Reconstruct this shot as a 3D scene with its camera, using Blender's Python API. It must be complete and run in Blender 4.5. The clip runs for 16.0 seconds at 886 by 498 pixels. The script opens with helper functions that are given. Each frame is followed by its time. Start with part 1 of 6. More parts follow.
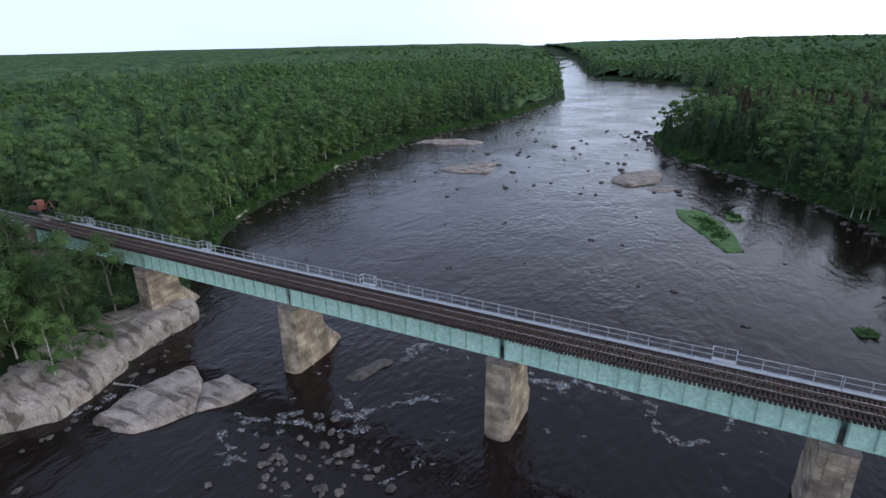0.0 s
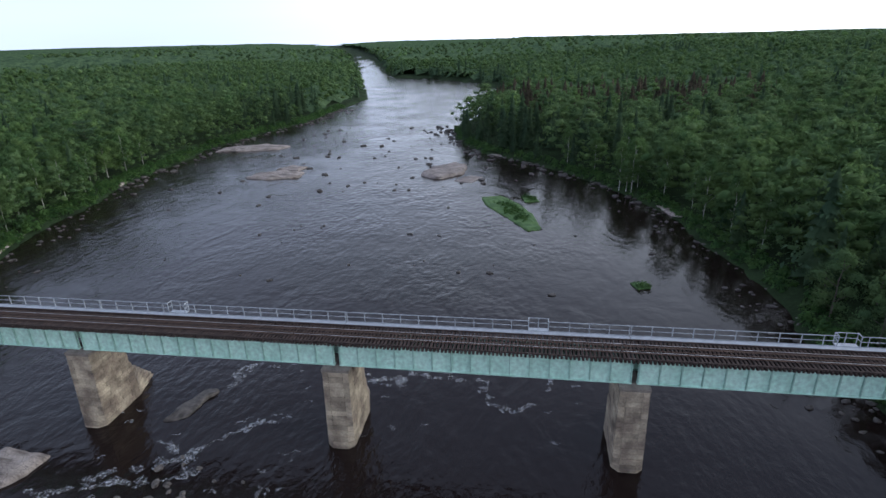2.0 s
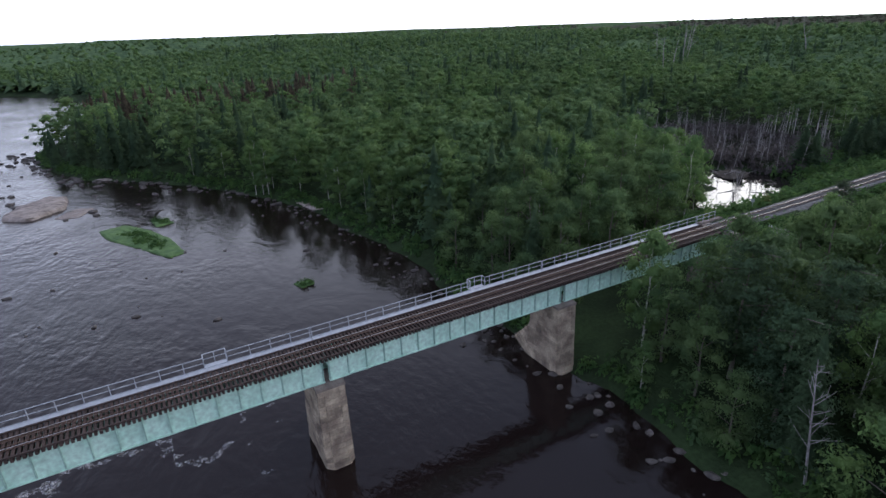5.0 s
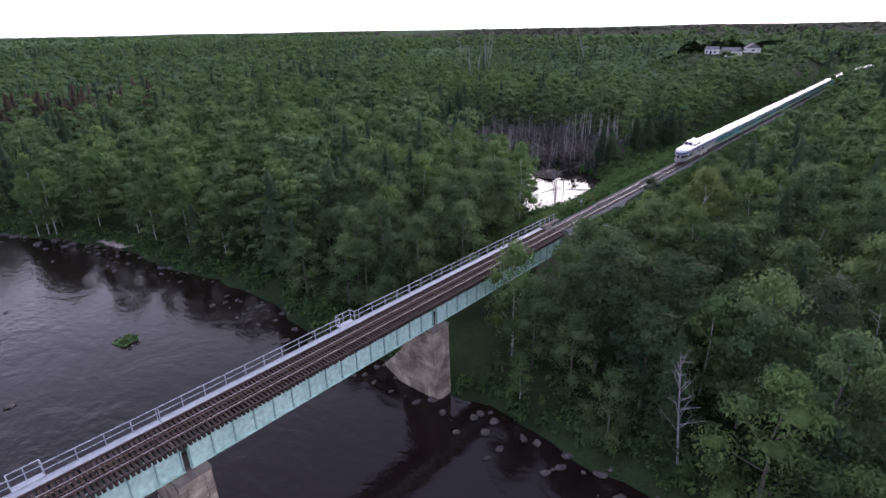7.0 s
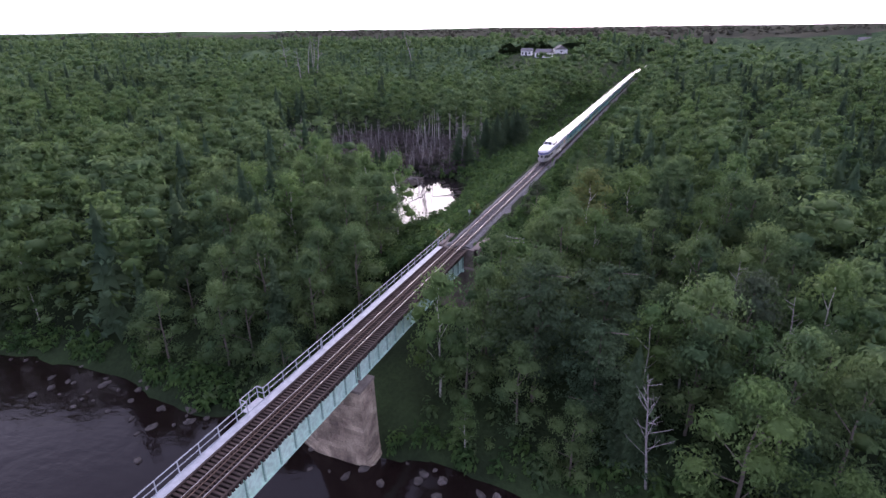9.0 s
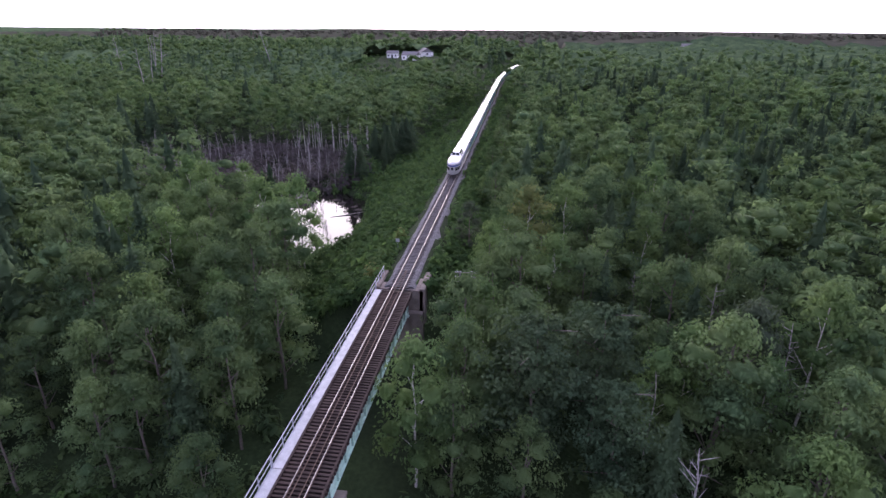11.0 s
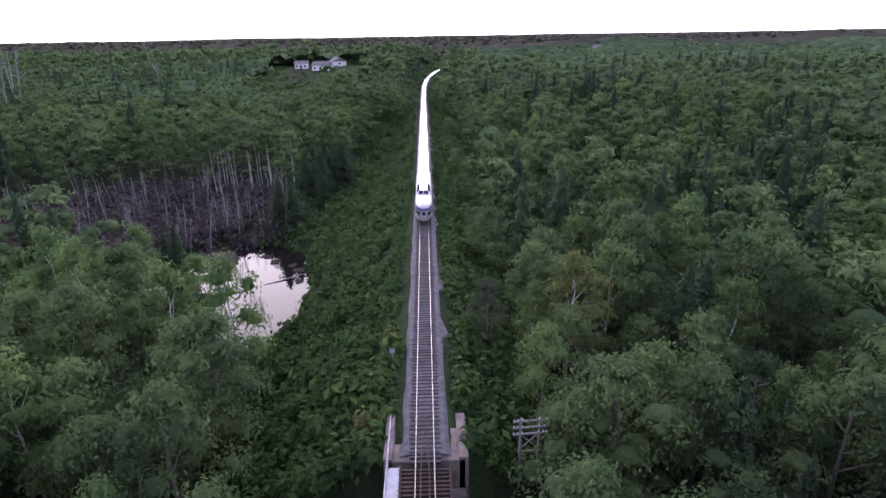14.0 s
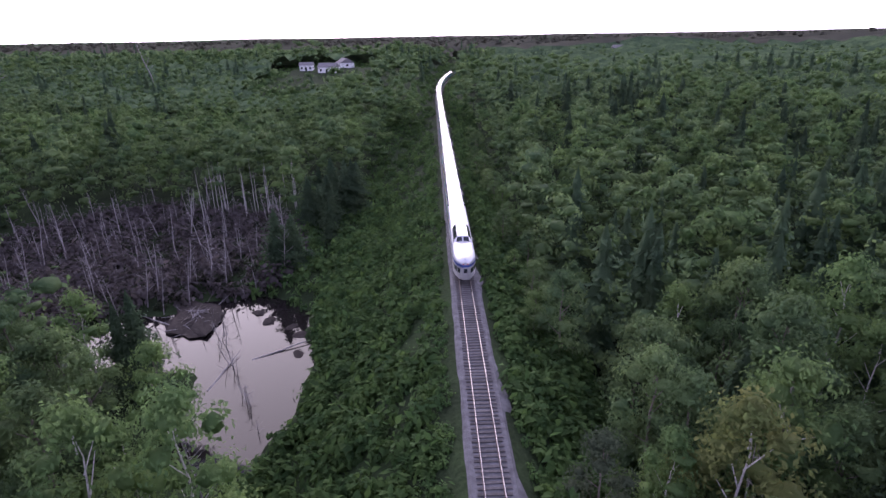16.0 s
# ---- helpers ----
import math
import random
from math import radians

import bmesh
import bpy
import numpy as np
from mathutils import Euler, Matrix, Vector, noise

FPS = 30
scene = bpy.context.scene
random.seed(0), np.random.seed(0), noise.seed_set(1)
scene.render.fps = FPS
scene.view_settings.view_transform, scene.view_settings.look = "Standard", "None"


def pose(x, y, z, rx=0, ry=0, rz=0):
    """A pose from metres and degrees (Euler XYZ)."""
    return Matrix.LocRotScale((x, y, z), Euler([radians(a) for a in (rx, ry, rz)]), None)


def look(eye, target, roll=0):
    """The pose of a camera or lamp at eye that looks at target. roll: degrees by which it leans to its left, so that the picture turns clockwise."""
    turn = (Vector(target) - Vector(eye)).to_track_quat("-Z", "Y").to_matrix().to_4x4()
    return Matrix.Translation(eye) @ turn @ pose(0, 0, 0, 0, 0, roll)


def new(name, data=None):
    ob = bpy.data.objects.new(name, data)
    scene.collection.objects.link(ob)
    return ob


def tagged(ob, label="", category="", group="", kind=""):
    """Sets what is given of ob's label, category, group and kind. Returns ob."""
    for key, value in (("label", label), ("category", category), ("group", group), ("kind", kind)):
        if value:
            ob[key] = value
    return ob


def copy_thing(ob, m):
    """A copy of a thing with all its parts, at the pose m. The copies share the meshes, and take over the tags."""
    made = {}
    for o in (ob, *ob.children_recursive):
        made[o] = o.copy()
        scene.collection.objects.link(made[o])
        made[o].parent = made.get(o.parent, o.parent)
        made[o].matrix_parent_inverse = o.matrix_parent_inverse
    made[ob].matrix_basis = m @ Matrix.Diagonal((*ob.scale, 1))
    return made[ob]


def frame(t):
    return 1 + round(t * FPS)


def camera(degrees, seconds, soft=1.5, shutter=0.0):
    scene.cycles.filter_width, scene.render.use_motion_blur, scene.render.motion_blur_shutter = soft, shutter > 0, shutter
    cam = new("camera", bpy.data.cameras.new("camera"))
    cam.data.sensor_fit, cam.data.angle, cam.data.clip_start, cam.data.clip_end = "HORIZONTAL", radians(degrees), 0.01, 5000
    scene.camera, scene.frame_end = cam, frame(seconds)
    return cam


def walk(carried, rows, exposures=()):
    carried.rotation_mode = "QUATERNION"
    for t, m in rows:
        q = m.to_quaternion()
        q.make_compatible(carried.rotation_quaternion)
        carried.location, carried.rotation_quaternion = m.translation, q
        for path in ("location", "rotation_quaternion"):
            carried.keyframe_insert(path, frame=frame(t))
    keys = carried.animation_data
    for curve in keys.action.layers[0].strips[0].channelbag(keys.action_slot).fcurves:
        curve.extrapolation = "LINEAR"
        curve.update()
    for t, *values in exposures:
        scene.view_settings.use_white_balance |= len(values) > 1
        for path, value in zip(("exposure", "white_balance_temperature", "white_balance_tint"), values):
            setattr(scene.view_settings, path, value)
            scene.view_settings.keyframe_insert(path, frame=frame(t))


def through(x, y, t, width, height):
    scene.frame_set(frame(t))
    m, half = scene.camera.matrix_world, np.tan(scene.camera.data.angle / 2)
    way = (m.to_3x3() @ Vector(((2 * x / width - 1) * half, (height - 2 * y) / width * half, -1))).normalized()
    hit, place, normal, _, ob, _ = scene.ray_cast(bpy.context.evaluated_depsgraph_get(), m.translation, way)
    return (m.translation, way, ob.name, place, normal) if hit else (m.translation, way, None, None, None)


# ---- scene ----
cam = camera(78.0, 16.0)
PATH = [
    (0, (20.195, -52.302, 44.224), (19.304, -50.656, 43.518), -1.3),
    (0.5, (20.173, -52.243, 44.264), (19.371, -50.553, 43.555), -1.3),
    (1, (20.191, -52.148, 44.292), (19.53, -50.4, 43.578), -1.3),
    (1.5, (20.189, -52.065, 44.261), (19.706, -50.261, 43.546), -1.5),
    (2, (20.084, -51.928, 44.277), (19.802, -50.083, 43.557), -1.4),
    (2.5, (20.038, -51.885, 44.255), (19.978, -50.021, 43.533), -1.4),
    (3, (20.114, -51.953, 44.272), (20.266, -50.094, 43.549), -1.4),
    (3.5, (20.179, -51.912, 44.302), (20.512, -50.079, 43.574), -1.6),
    (4, (20.046, -51.72, 44.28), (20.566, -49.933, 43.549), -1.6),
    (4.5, (19.765, -51.123, 44.293), (20.492, -49.41, 43.559), -1.5),
    (4.7, (19.676, -50.706, 44.321), (20.482, -49.032, 43.58), -1.8),
    (6.8, (18.944, -43.925, 45.504), (20.285, -42.644, 44.754), -1.0),
    (7, (19.057, -42.965, 45.538), (20.452, -41.743, 44.789), -1.1),
    (7.5, (19.594, -39.954, 45.572), (21.092, -38.863, 44.821), -0.9),
    (8, (20.37, -36.662, 45.559), (21.922, -35.647, 44.809), -0.8),
    (8.5, (21.34, -33.043, 45.535), (22.95, -32.123, 44.785), -0.8),
    (9, (22.692, -29.199, 45.51), (24.399, -28.478, 44.759), -0.7),
    (9.5, (24.582, -25.154, 45.463), (26.385, -24.721, 44.714), -0.5),
    (9.7, (25.605, -23.672, 45.461), (27.422, -23.298, 44.712), -0.5),
    (11.8, (39.106, -9.817, 45.378), (40.951, -9.599, 44.637), -0.2),
    (12, (40.738, -8.631, 45.378), (42.587, -8.428, 44.643), -0.7),
    (12.5, (45.623, -6.11, 45.381), (47.477, -5.949, 44.649), -0.7),
    (13, (51.054, -3.982, 45.357), (52.915, -3.941, 44.625), -0.8),
    (13.5, (56.77, -2.309, 45.288), (58.631, -2.35, 44.555), -1.0),
    (14, (62.672, -0.753, 45.155), (64.533, -0.804, 44.425), -0.9),
    (14.5, (68.889, 0.597, 45.021), (70.751, 0.553, 44.29), -0.9),
    (15, (75.534, 1.892, 44.89), (77.396, 1.855, 44.16), -1.0),
    (15.5, (82.296, 3.038, 44.744), (84.158, 3.007, 44.014), -1.1),
    (16, (89.075, 4.02, 44.68), (90.938, 3.989, 43.951), -1.0),
]
walk(cam, [(t, look(eye, target, roll)) for t, eye, target, roll in PATH], exposures=[(0.0, 1.3, 6020, 2), (4.5, 1.4, 6120, 6), (8.0, 1.95, 6230, 28), (12.0, 2.05, 6200, 31), (16.0, 1.92, 6080, 36)])

# ---------------------------------------------------------------- light
SUN_AZ = radians(8)      # the glow stands over the far end of the line, a little towards +y
world = bpy.data.worlds.new("dusk_sky")
scene.world = world
world.use_nodes = True
wn, wl = world.node_tree.nodes, world.node_tree.links
wn.clear()
w_out, w_bg, w_sky = wn.new("ShaderNodeOutputWorld"), wn.new("ShaderNodeBackground"), wn.new("ShaderNodeTexSky")
w_sky.sky_type, w_sky.sun_disc = "NISHITA", False
w_sky.sun_elevation, w_sky.sun_rotation = radians(4), radians(90) - SUN_AZ
w_sky.air_density, w_sky.dust_density, w_sky.ozone_density = 1.0, 2.0, 2.0
w_geo, w_map, w_noise = wn.new("ShaderNodeTexCoord"), wn.new("ShaderNodeMapping"), wn.new("ShaderNodeTexNoise")
w_map.inputs["Scale"].default_value = (1.2, 1.2, 9.0)
w_noise.inputs["Scale"].default_value, w_noise.inputs["Detail"].default_value = 1.6, 6.0
w_ramp = wn.new("ShaderNodeValToRGB")
w_ramp.color_ramp.elements[0].position, w_ramp.color_ramp.elements[0].color = 0.3, (0.88, 0.88, 0.88, 1)
w_ramp.color_ramp.elements[1].position, w_ramp.color_ramp.elements[1].color = 0.66, (0.97, 0.97, 0.97, 1)
w_mix = wn.new("ShaderNodeMix")
w_mix.data_type = "RGBA"
# thin high cloud: pale lavender low down and round the glow, dusky blue overhead and away from it
w_cloud, w_sep, w_dot = wn.new("ShaderNodeMix"), wn.new("ShaderNodeSeparateXYZ"), wn.new("ShaderNodeVectorMath")
w_cloud.data_type = "RGBA"
w_cloud.inputs["A"].default_value = (1.85, 2.0, 2.8, 1)
w_low, w_side = wn.new("ShaderNodeMix"), wn.new("ShaderNodeMapRange")
w_low.data_type = "RGBA"
w_low.inputs["A"].default_value, w_low.inputs["B"].default_value = (3.6, 3.9, 5.2, 1), (9.0, 8.9, 9.8, 1)
w_side.interpolation_type = "SMOOTHSTEP"
w_side.inputs["From Min"].default_value, w_side.inputs["From Max"].default_value = -0.5, 0.9
wl.new(w_side.outputs["Result"], w_low.inputs["Factor"])
wl.new(w_low.outputs["Result"], w_cloud.inputs["B"])
w_dot.operation = "DOT_PRODUCT"
w_dot.inputs[1].default_value = (math.cos(SUN_AZ), math.sin(SUN_AZ), 0)
w_m1, w_m2, w_m3 = wn.new("ShaderNodeMath"), wn.new("ShaderNodeMath"), wn.new("ShaderNodeMapRange")
w_m1.operation, w_m2.operation = "MULTIPLY_ADD", "MULTIPLY"
w_m1.inputs[1].default_value, w_m1.inputs[2].default_value = -0.08, 1.75
w_m3.interpolation_type = "SMOOTHSTEP"
w_m3.inputs["From Min"].default_value, w_m3.inputs["From Max"].default_value = 1.14, 0.15
wl.new(w_geo.outputs["Generated"], w_sep.inputs["Vector"])
wl.new(w_geo.outputs["Generated"], w_dot.inputs[0])
wl.new(w_dot.outputs["Value"], w_m1.inputs[0])
wl.new(w_dot.outputs["Value"], w_side.inputs["Value"])
wl.new(w_m1.outputs["Value"], w_m2.inputs[0])
wl.new(w_sep.outputs["Z"], w_m2.inputs[1])
wl.new(w_m2.outputs["Value"], w_m3.inputs["Value"])
wl.new(w_m3.outputs["Result"], w_cloud.inputs["Factor"])
wl.new(w_cloud.outputs["Result"], w_mix.inputs["B"])
wl.new(w_geo.outputs["Generated"], w_map.inputs["Vector"])
wl.new(w_map.outputs["Vector"], w_noise.inputs["Vector"])
wl.new(w_noise.outputs["Fac"], w_ramp.inputs["Fac"])
wl.new(w_ramp.outputs["Color"], w_mix.inputs["Factor"])
wl.new(w_sky.outputs["Color"], w_mix.inputs["A"])
wl.new(w_mix.outputs["Result"], w_bg.inputs["Color"])
wl.new(w_bg.outputs["Background"], w_out.inputs["Surface"])
w_bg.inputs["Strength"].default_value = 0.11

sun_data = bpy.data.lights.new("sun", "SUN")
sun_data.energy, sun_data.angle, sun_data.color = 0.9, radians(60), (1.0, 0.94, 0.84)
sun = new("sun", sun_data)
sun.matrix_world = look((200, 30, 48), (0, 30 - 200 * math.tan(SUN_AZ), 0)) 

# ---------------------------------------------------------------- materials
def material(name, col, col2=None, rough=0.7, metal=0.0, scale=3.0, fine=30.0, bump=0.2, spec=0.5, translucent=0.0, stretch=(1, 1, 1), rand=0.0, edge=(0.35, 0.65), bump_dist=0.02, placed=False):
    """A surface with stains at one scale, grain at a second, and relief."""
    m = bpy.data.materials.new(name)
    m.use_nodes = True
    n, l = m.node_tree.nodes, m.node_tree.links
    b = n["Principled BSDF"]
    co, mp = n.new("ShaderNodeTexCoord"), n.new("ShaderNodeMapping")
    mp.inputs["Scale"].default_value = stretch
    l.new(n.new("ShaderNodeNewGeometry").outputs["Position"] if placed else co.outputs["Object"], mp.inputs["Vector"])
    n1, n2 = n.new("ShaderNodeTexNoise"), n.new("ShaderNodeTexNoise")
    n1.inputs["Scale"].default_value, n1.inputs["Detail"].default_value = scale, 5
    n2.inputs["Scale"].default_value, n2.inputs["Detail"].default_value = fine, 3
    for q in (n1, n2):
        l.new(mp.outputs["Vector"], q.inputs["Vector"])
    ramp = n.new("ShaderNodeValToRGB")
    c2 = col2 or tuple(c * 0.72 for c in col)
    ramp.color_ramp.elements[0].position, ramp.color_ramp.elements[0].color = edge[0], (*c2, 1)
    ramp.color_ramp.elements[1].position, ramp.color_ramp.elements[1].color = edge[1], (*col, 1)
    l.new(n1.outputs["Fac"], ramp.inputs["Fac"])
    hsv = n.new("ShaderNodeHueSaturation")
    grain = n.new("ShaderNodeMapRange")
    grain.inputs["From Min"].default_value, grain.inputs["From Max"].default_value = 0.3, 0.7
    grain.inputs["To Min"].default_value, grain.inputs["To Max"].default_value = 0.8, 1.2
    l.new(n2.outputs["Fac"], grain.inputs["Value"])
    value = grain.outputs["Result"]
    if rand:
        info, spread, times = n.new("ShaderNodeObjectInfo"), n.new("ShaderNodeMapRange"), n.new("ShaderNodeMath")
        spread.inputs["To Min"].default_value, spread.inputs["To Max"].default_value = 1 - rand, 1 + rand
        times.operation = "MULTIPLY"
        l.new(info.outputs["Random"], spread.inputs["Value"])
        l.new(value, times.inputs[0])
        l.new(spread.outputs["Result"], times.inputs[1])
        value = times.outputs["Value"]
    l.new(value, hsv.inputs["Value"])
    l.new(ramp.outputs["Color"], hsv.inputs["Color"])
    l.new(hsv.outputs["Color"], b.inputs["Base Color"])
    b.inputs["Roughness"].default_value, b.inputs["Metallic"].default_value = rough, metal
    b.inputs["Specular IOR Level"].default_value = spec
    if bump:
        bp = n.new("ShaderNodeBump")
        bp.inputs["Strength"].default_value, bp.inputs["Distance"].default_value = bump, bump_dist
        l.new(n2.outputs["Fac"], bp.inputs["Height"])
        l.new(bp.outputs["Normal"], b.inputs["Normal"])
    if translucent:
        tr, mx = n.new("ShaderNodeBsdfTranslucent"), n.new("ShaderNodeMixShader")
        mx.inputs["Fac"].default_value = translucent
        l.new(hsv.outputs["Color"], tr.inputs["Color"])
        l.new(b.outputs["BSDF"], mx.inputs[1])
        l.new(tr.outputs["BSDF"], mx.inputs[2])
        l.new(mx.outputs["Shader"], n["Material Output"].inputs["Surface"])
    return m


def leaf_material(name, a, b_col, patch=0.16, through=0.48):
    """Foliage: the hue drifts from tree to tree and from leaf to leaf."""
    m = bpy.data.materials.new(name)
    m.use_nodes = True
    n, l = m.node_tree.nodes, m.node_tree.links
    b = n["Principled BSDF"]
    geo, info = n.new("ShaderNodeNewGeometry"), n.new("ShaderNodeObjectInfo")
    n1, ramp, hsv = n.new("ShaderNodeTexNoise"), n.new("ShaderNodeValToRGB"), n.new("ShaderNodeHueSaturation")
    n1.inputs["Scale"].default_value, n1.inputs["Detail"].default_value = patch, 2
    l.new(geo.outputs["Position"], n1.inputs["Vector"])
    ramp.color_ramp.elements[0].position, ramp.color_ramp.elements[0].color = 0.34, (*b_col, 1)
    ramp.color_ramp.elements[1].position, ramp.color_ramp.elements[1].color = 0.66, (*a, 1)
    l.new(n1.outputs["Fac"], ramp.inputs["Fac"])
    mr, tree, times = n.new("ShaderNodeMapRange"), n.new("ShaderNodeMapRange"), n.new("ShaderNodeMath")
    mr.inputs["To Min"].default_value, mr.inputs["To Max"].default_value = 0.84, 1.16
    tree.inputs["To Min"].default_value, tree.inputs["To Max"].default_value = 0.8, 1.2
    times.operation = "MULTIPLY"
    l.new(geo.outputs["Random Per Island"], mr.inputs["Value"])
    l.new(info.outputs["Random"], tree.inputs["Value"])
    l.new(mr.outputs["Result"], times.inputs[0])
    l.new(tree.outputs["Result"], times.inputs[1])
    l.new(times.outputs["Value"], hsv.inputs["Value"])
    l.new(ramp.outputs["Color"], hsv.inputs["Color"])
    l.new(hsv.outputs["Color"], b.inputs["Base Color"])
    b.inputs["Roughness"].default_value, b.inputs["Specular IOR Level"].default_value = 0.8, 0.12
    clump, bp = n.new("ShaderNodeTexNoise"), n.new("ShaderNodeBump")
    clump.inputs["Scale"].default_value, clump.inputs["Detail"].default_value, clump.inputs["Roughness"].default_value = 1.1, 5, 0.65
    l.new(geo.outputs["Position"], clump.inputs["Vector"])
    bp.inputs["Strength"].default_value, bp.inputs["Distance"].default_value = 0.9, 0.55
    l.new(clump.outputs["Fac"], bp.inputs["Height"])
    l.new(bp.outputs["Normal"], b.inputs["Normal"])
    tr, mx = n.new("ShaderNodeBsdfTranslucent"), n.new("ShaderNodeMixShader")
    mx.inputs["Fac"].default_value = through
    l.new(hsv.outputs["Color"], tr.inputs["Color"])
    l.new(b.outputs["BSDF"], mx.inputs[1])
    l.new(tr.outputs["BSDF"], mx.inputs[2])
    l.new(mx.outputs["Shader"], n["Material Output"].inputs["Surface"])
    return m


M_LEAF = leaf_material("broadleaf_foliage", (0.15, 0.22, 0.085), (0.075, 0.13, 0.06))
M_BIRCHLEAF = leaf_material("birch_foliage", (0.165, 0.25, 0.085), (0.095, 0.17, 0.065))
M_NEEDLE = leaf_material("conifer_needles", (0.1, 0.155, 0.078), (0.06, 0.105, 0.058))
M_SHRUB = leaf_material("shrub_foliage", (0.115, 0.2, 0.06), (0.055, 0.115, 0.04), 0.4)
M_YELLOWLEAF = leaf_material("yellow_green_foliage", (0.18, 0.2, 0.07), (0.12, 0.16, 0.055), 0.3)
M_CANOPY = leaf_material("forest_canopy", (0.105, 0.155, 0.075), (0.055, 0.09, 0.05), 0.09, 0.04)
# far foliage: distance haze is put into the leaf colour, duller and paler
M_HAZYLEAF = leaf_material("haze_painted_foliage", (0.135, 0.135, 0.1), (0.09, 0.092, 0.07), 0.02)
M_DEADBRUSH = leaf_material("grey_dead_brush", (0.17, 0.15, 0.145), (0.09, 0.08, 0.077), 0.5)
M_BROWNLEAF = leaf_material("dying_spruce_needles", (0.15, 0.12, 0.085), (0.085, 0.075, 0.055))
M_SCRUB = leaf_material("dull_marsh_scrub", (0.075, 0.085, 0.05), (0.04, 0.048, 0.032), 0.5)
cn, cl = M_CANOPY.node_tree.nodes, M_CANOPY.node_tree.links
cn["Principled BSDF"].inputs["Specular IOR Level"].default_value = 0.0
c_noise, c_bump, c_geo = cn.new("ShaderNodeTexNoise"), cn.new("ShaderNodeBump"), cn.new("ShaderNodeNewGeometry")
c_noise.inputs["Scale"].default_value, c_noise.inputs["Detail"].default_value = 0.17, 3
c_bump.inputs["Strength"].default_value, c_bump.inputs["Distance"].default_value = 0.8, 6.0
cl.new(c_geo.outputs["Position"], c_noise.inputs["Vector"])
cl.new(c_noise.outputs["Fac"], c_bump.inputs["Height"])
cl.new(c_bump.outputs["Normal"], cn["Principled BSDF"].inputs["Normal"])
M_BARK = material("grey_brown_bark", (0.17, 0.145, 0.12), rough=0.9, scale=4, fine=25, bump=0.5)
M_BIRCH = material("white_birch_bark", (0.62, 0.6, 0.55), (0.3, 0.28, 0.25), rough=0.8, scale=6, stretch=(1, 1, 3))
M_DEADWOOD = material("bleached_dead_wood", (0.36, 0.34, 0.33), (0.2, 0.18, 0.17), rough=0.9, scale=3)
M_GROUND = material("forest_floor", (0.036, 0.058, 0.024), (0.02, 0.03, 0.015), rough=0.95, spec=0.05, scale=0.12, fine=2.0, bump=0.6, bump_dist=0.3)
M_GRASS = material("bank_grass", (0.11, 0.19, 0.055), (0.06, 0.12, 0.035), rough=0.9, scale=0.5, fine=9.0, bump=0.5, bump_dist=0.1)
M_BALLAST = material("grey_ballast", (0.15, 0.148, 0.155), (0.085, 0.083, 0.087), rough=0.95, scale=1.2, fine=22.0, bump=0.8, bump_dist=0.05)
M_ROCK = material("pale_granite_ledge", (0.4, 0.34, 0.3), (0.23, 0.19, 0.165), rough=0.9, scale=0.45, fine=5.0, bump=0.5, bump_dist=0.12)
rn, rl = M_ROCK.node_tree.nodes, M_ROCK.node_tree.links
r_co, r_map, r_vor, r_ramp, r_mix = rn.new("ShaderNodeTexCoord"), rn.new("ShaderNodeMapping"), rn.new("ShaderNodeTexNoise"), rn.new("ShaderNodeValToRGB"), rn.new("ShaderNodeMix")
r_map.inputs["Scale"].default_value, r_map.inputs["Rotation"].default_value = (0.22, 1.5, 0.8), (0, 0, radians(-35))
r_vor.inputs["Scale"].default_value, r_vor.inputs["Detail"].default_value, r_vor.inputs["Distortion"].default_value = 0.7, 4, 0.6
r_ramp.color_ramp.elements[0].position, r_ramp.color_ramp.elements[0].color = 0.36, (0.42, 0.4, 0.38, 1)
r_ramp.color_ramp.elements[1].position, r_ramp.color_ramp.elements[1].color = 0.46, (1, 1, 1, 1)
r_mix.data_type, r_mix.blend_type = "RGBA", "MULTIPLY"
r_mix.inputs["Factor"].default_value = 1.0
rl.new(r_co.outputs["Object"], r_map.inputs["Vector"])
rl.new(r_map.outputs["Vector"], r_vor.inputs["Vector"])
rl.new(r_vor.outputs["Fac"], r_ramp.inputs["Fac"])
r_base = rn["Principled BSDF"].inputs["Base Color"]
rl.new(r_base.links[0].from_socket, r_mix.inputs["A"])
rl.new(r_ramp.outputs["Color"], r_mix.inputs["B"])
# joints: long straight cracks across the slabs
r_jmap, r_joint, r_jramp, r_jmix = rn.new("ShaderNodeMapping"), rn.new("ShaderNodeTexVoronoi"), rn.new("ShaderNodeValToRGB"), rn.new("ShaderNodeMix")
r_joint.feature = "DISTANCE_TO_EDGE"
r_jmap.inputs["Scale"].default_value, r_jmap.inputs["Rotation"].default_value = (0.13, 0.34, 0.1), (0, 0, radians(-25))
r_jramp.color_ramp.elements[0].position, r_jramp.color_ramp.elements[0].color = 0.0, (0.2, 0.18, 0.17, 1)
r_jramp.color_ramp.elements[1].position, r_jramp.color_ramp.elements[1].color = 0.035, (1, 1, 1, 1)
r_jmix.data_type, r_jmix.blend_type = "RGBA", "MULTIPLY"
r_jmix.inputs["Factor"].default_value = 0.6
rl.new(r_co.outputs["Object"], r_jmap.inputs["Vector"])
rl.new(r_jmap.outputs["Vector"], r_joint.inputs["Vector"])
rl.new(r_joint.outputs["Distance"], r_jramp.inputs["Fac"])
rl.new(r_mix.outputs["Result"], r_jmix.inputs["A"])
rl.new(r_jramp.outputs["Color"], r_jmix.inputs["B"])
rl.new(r_jmix.outputs["Result"], r_base)
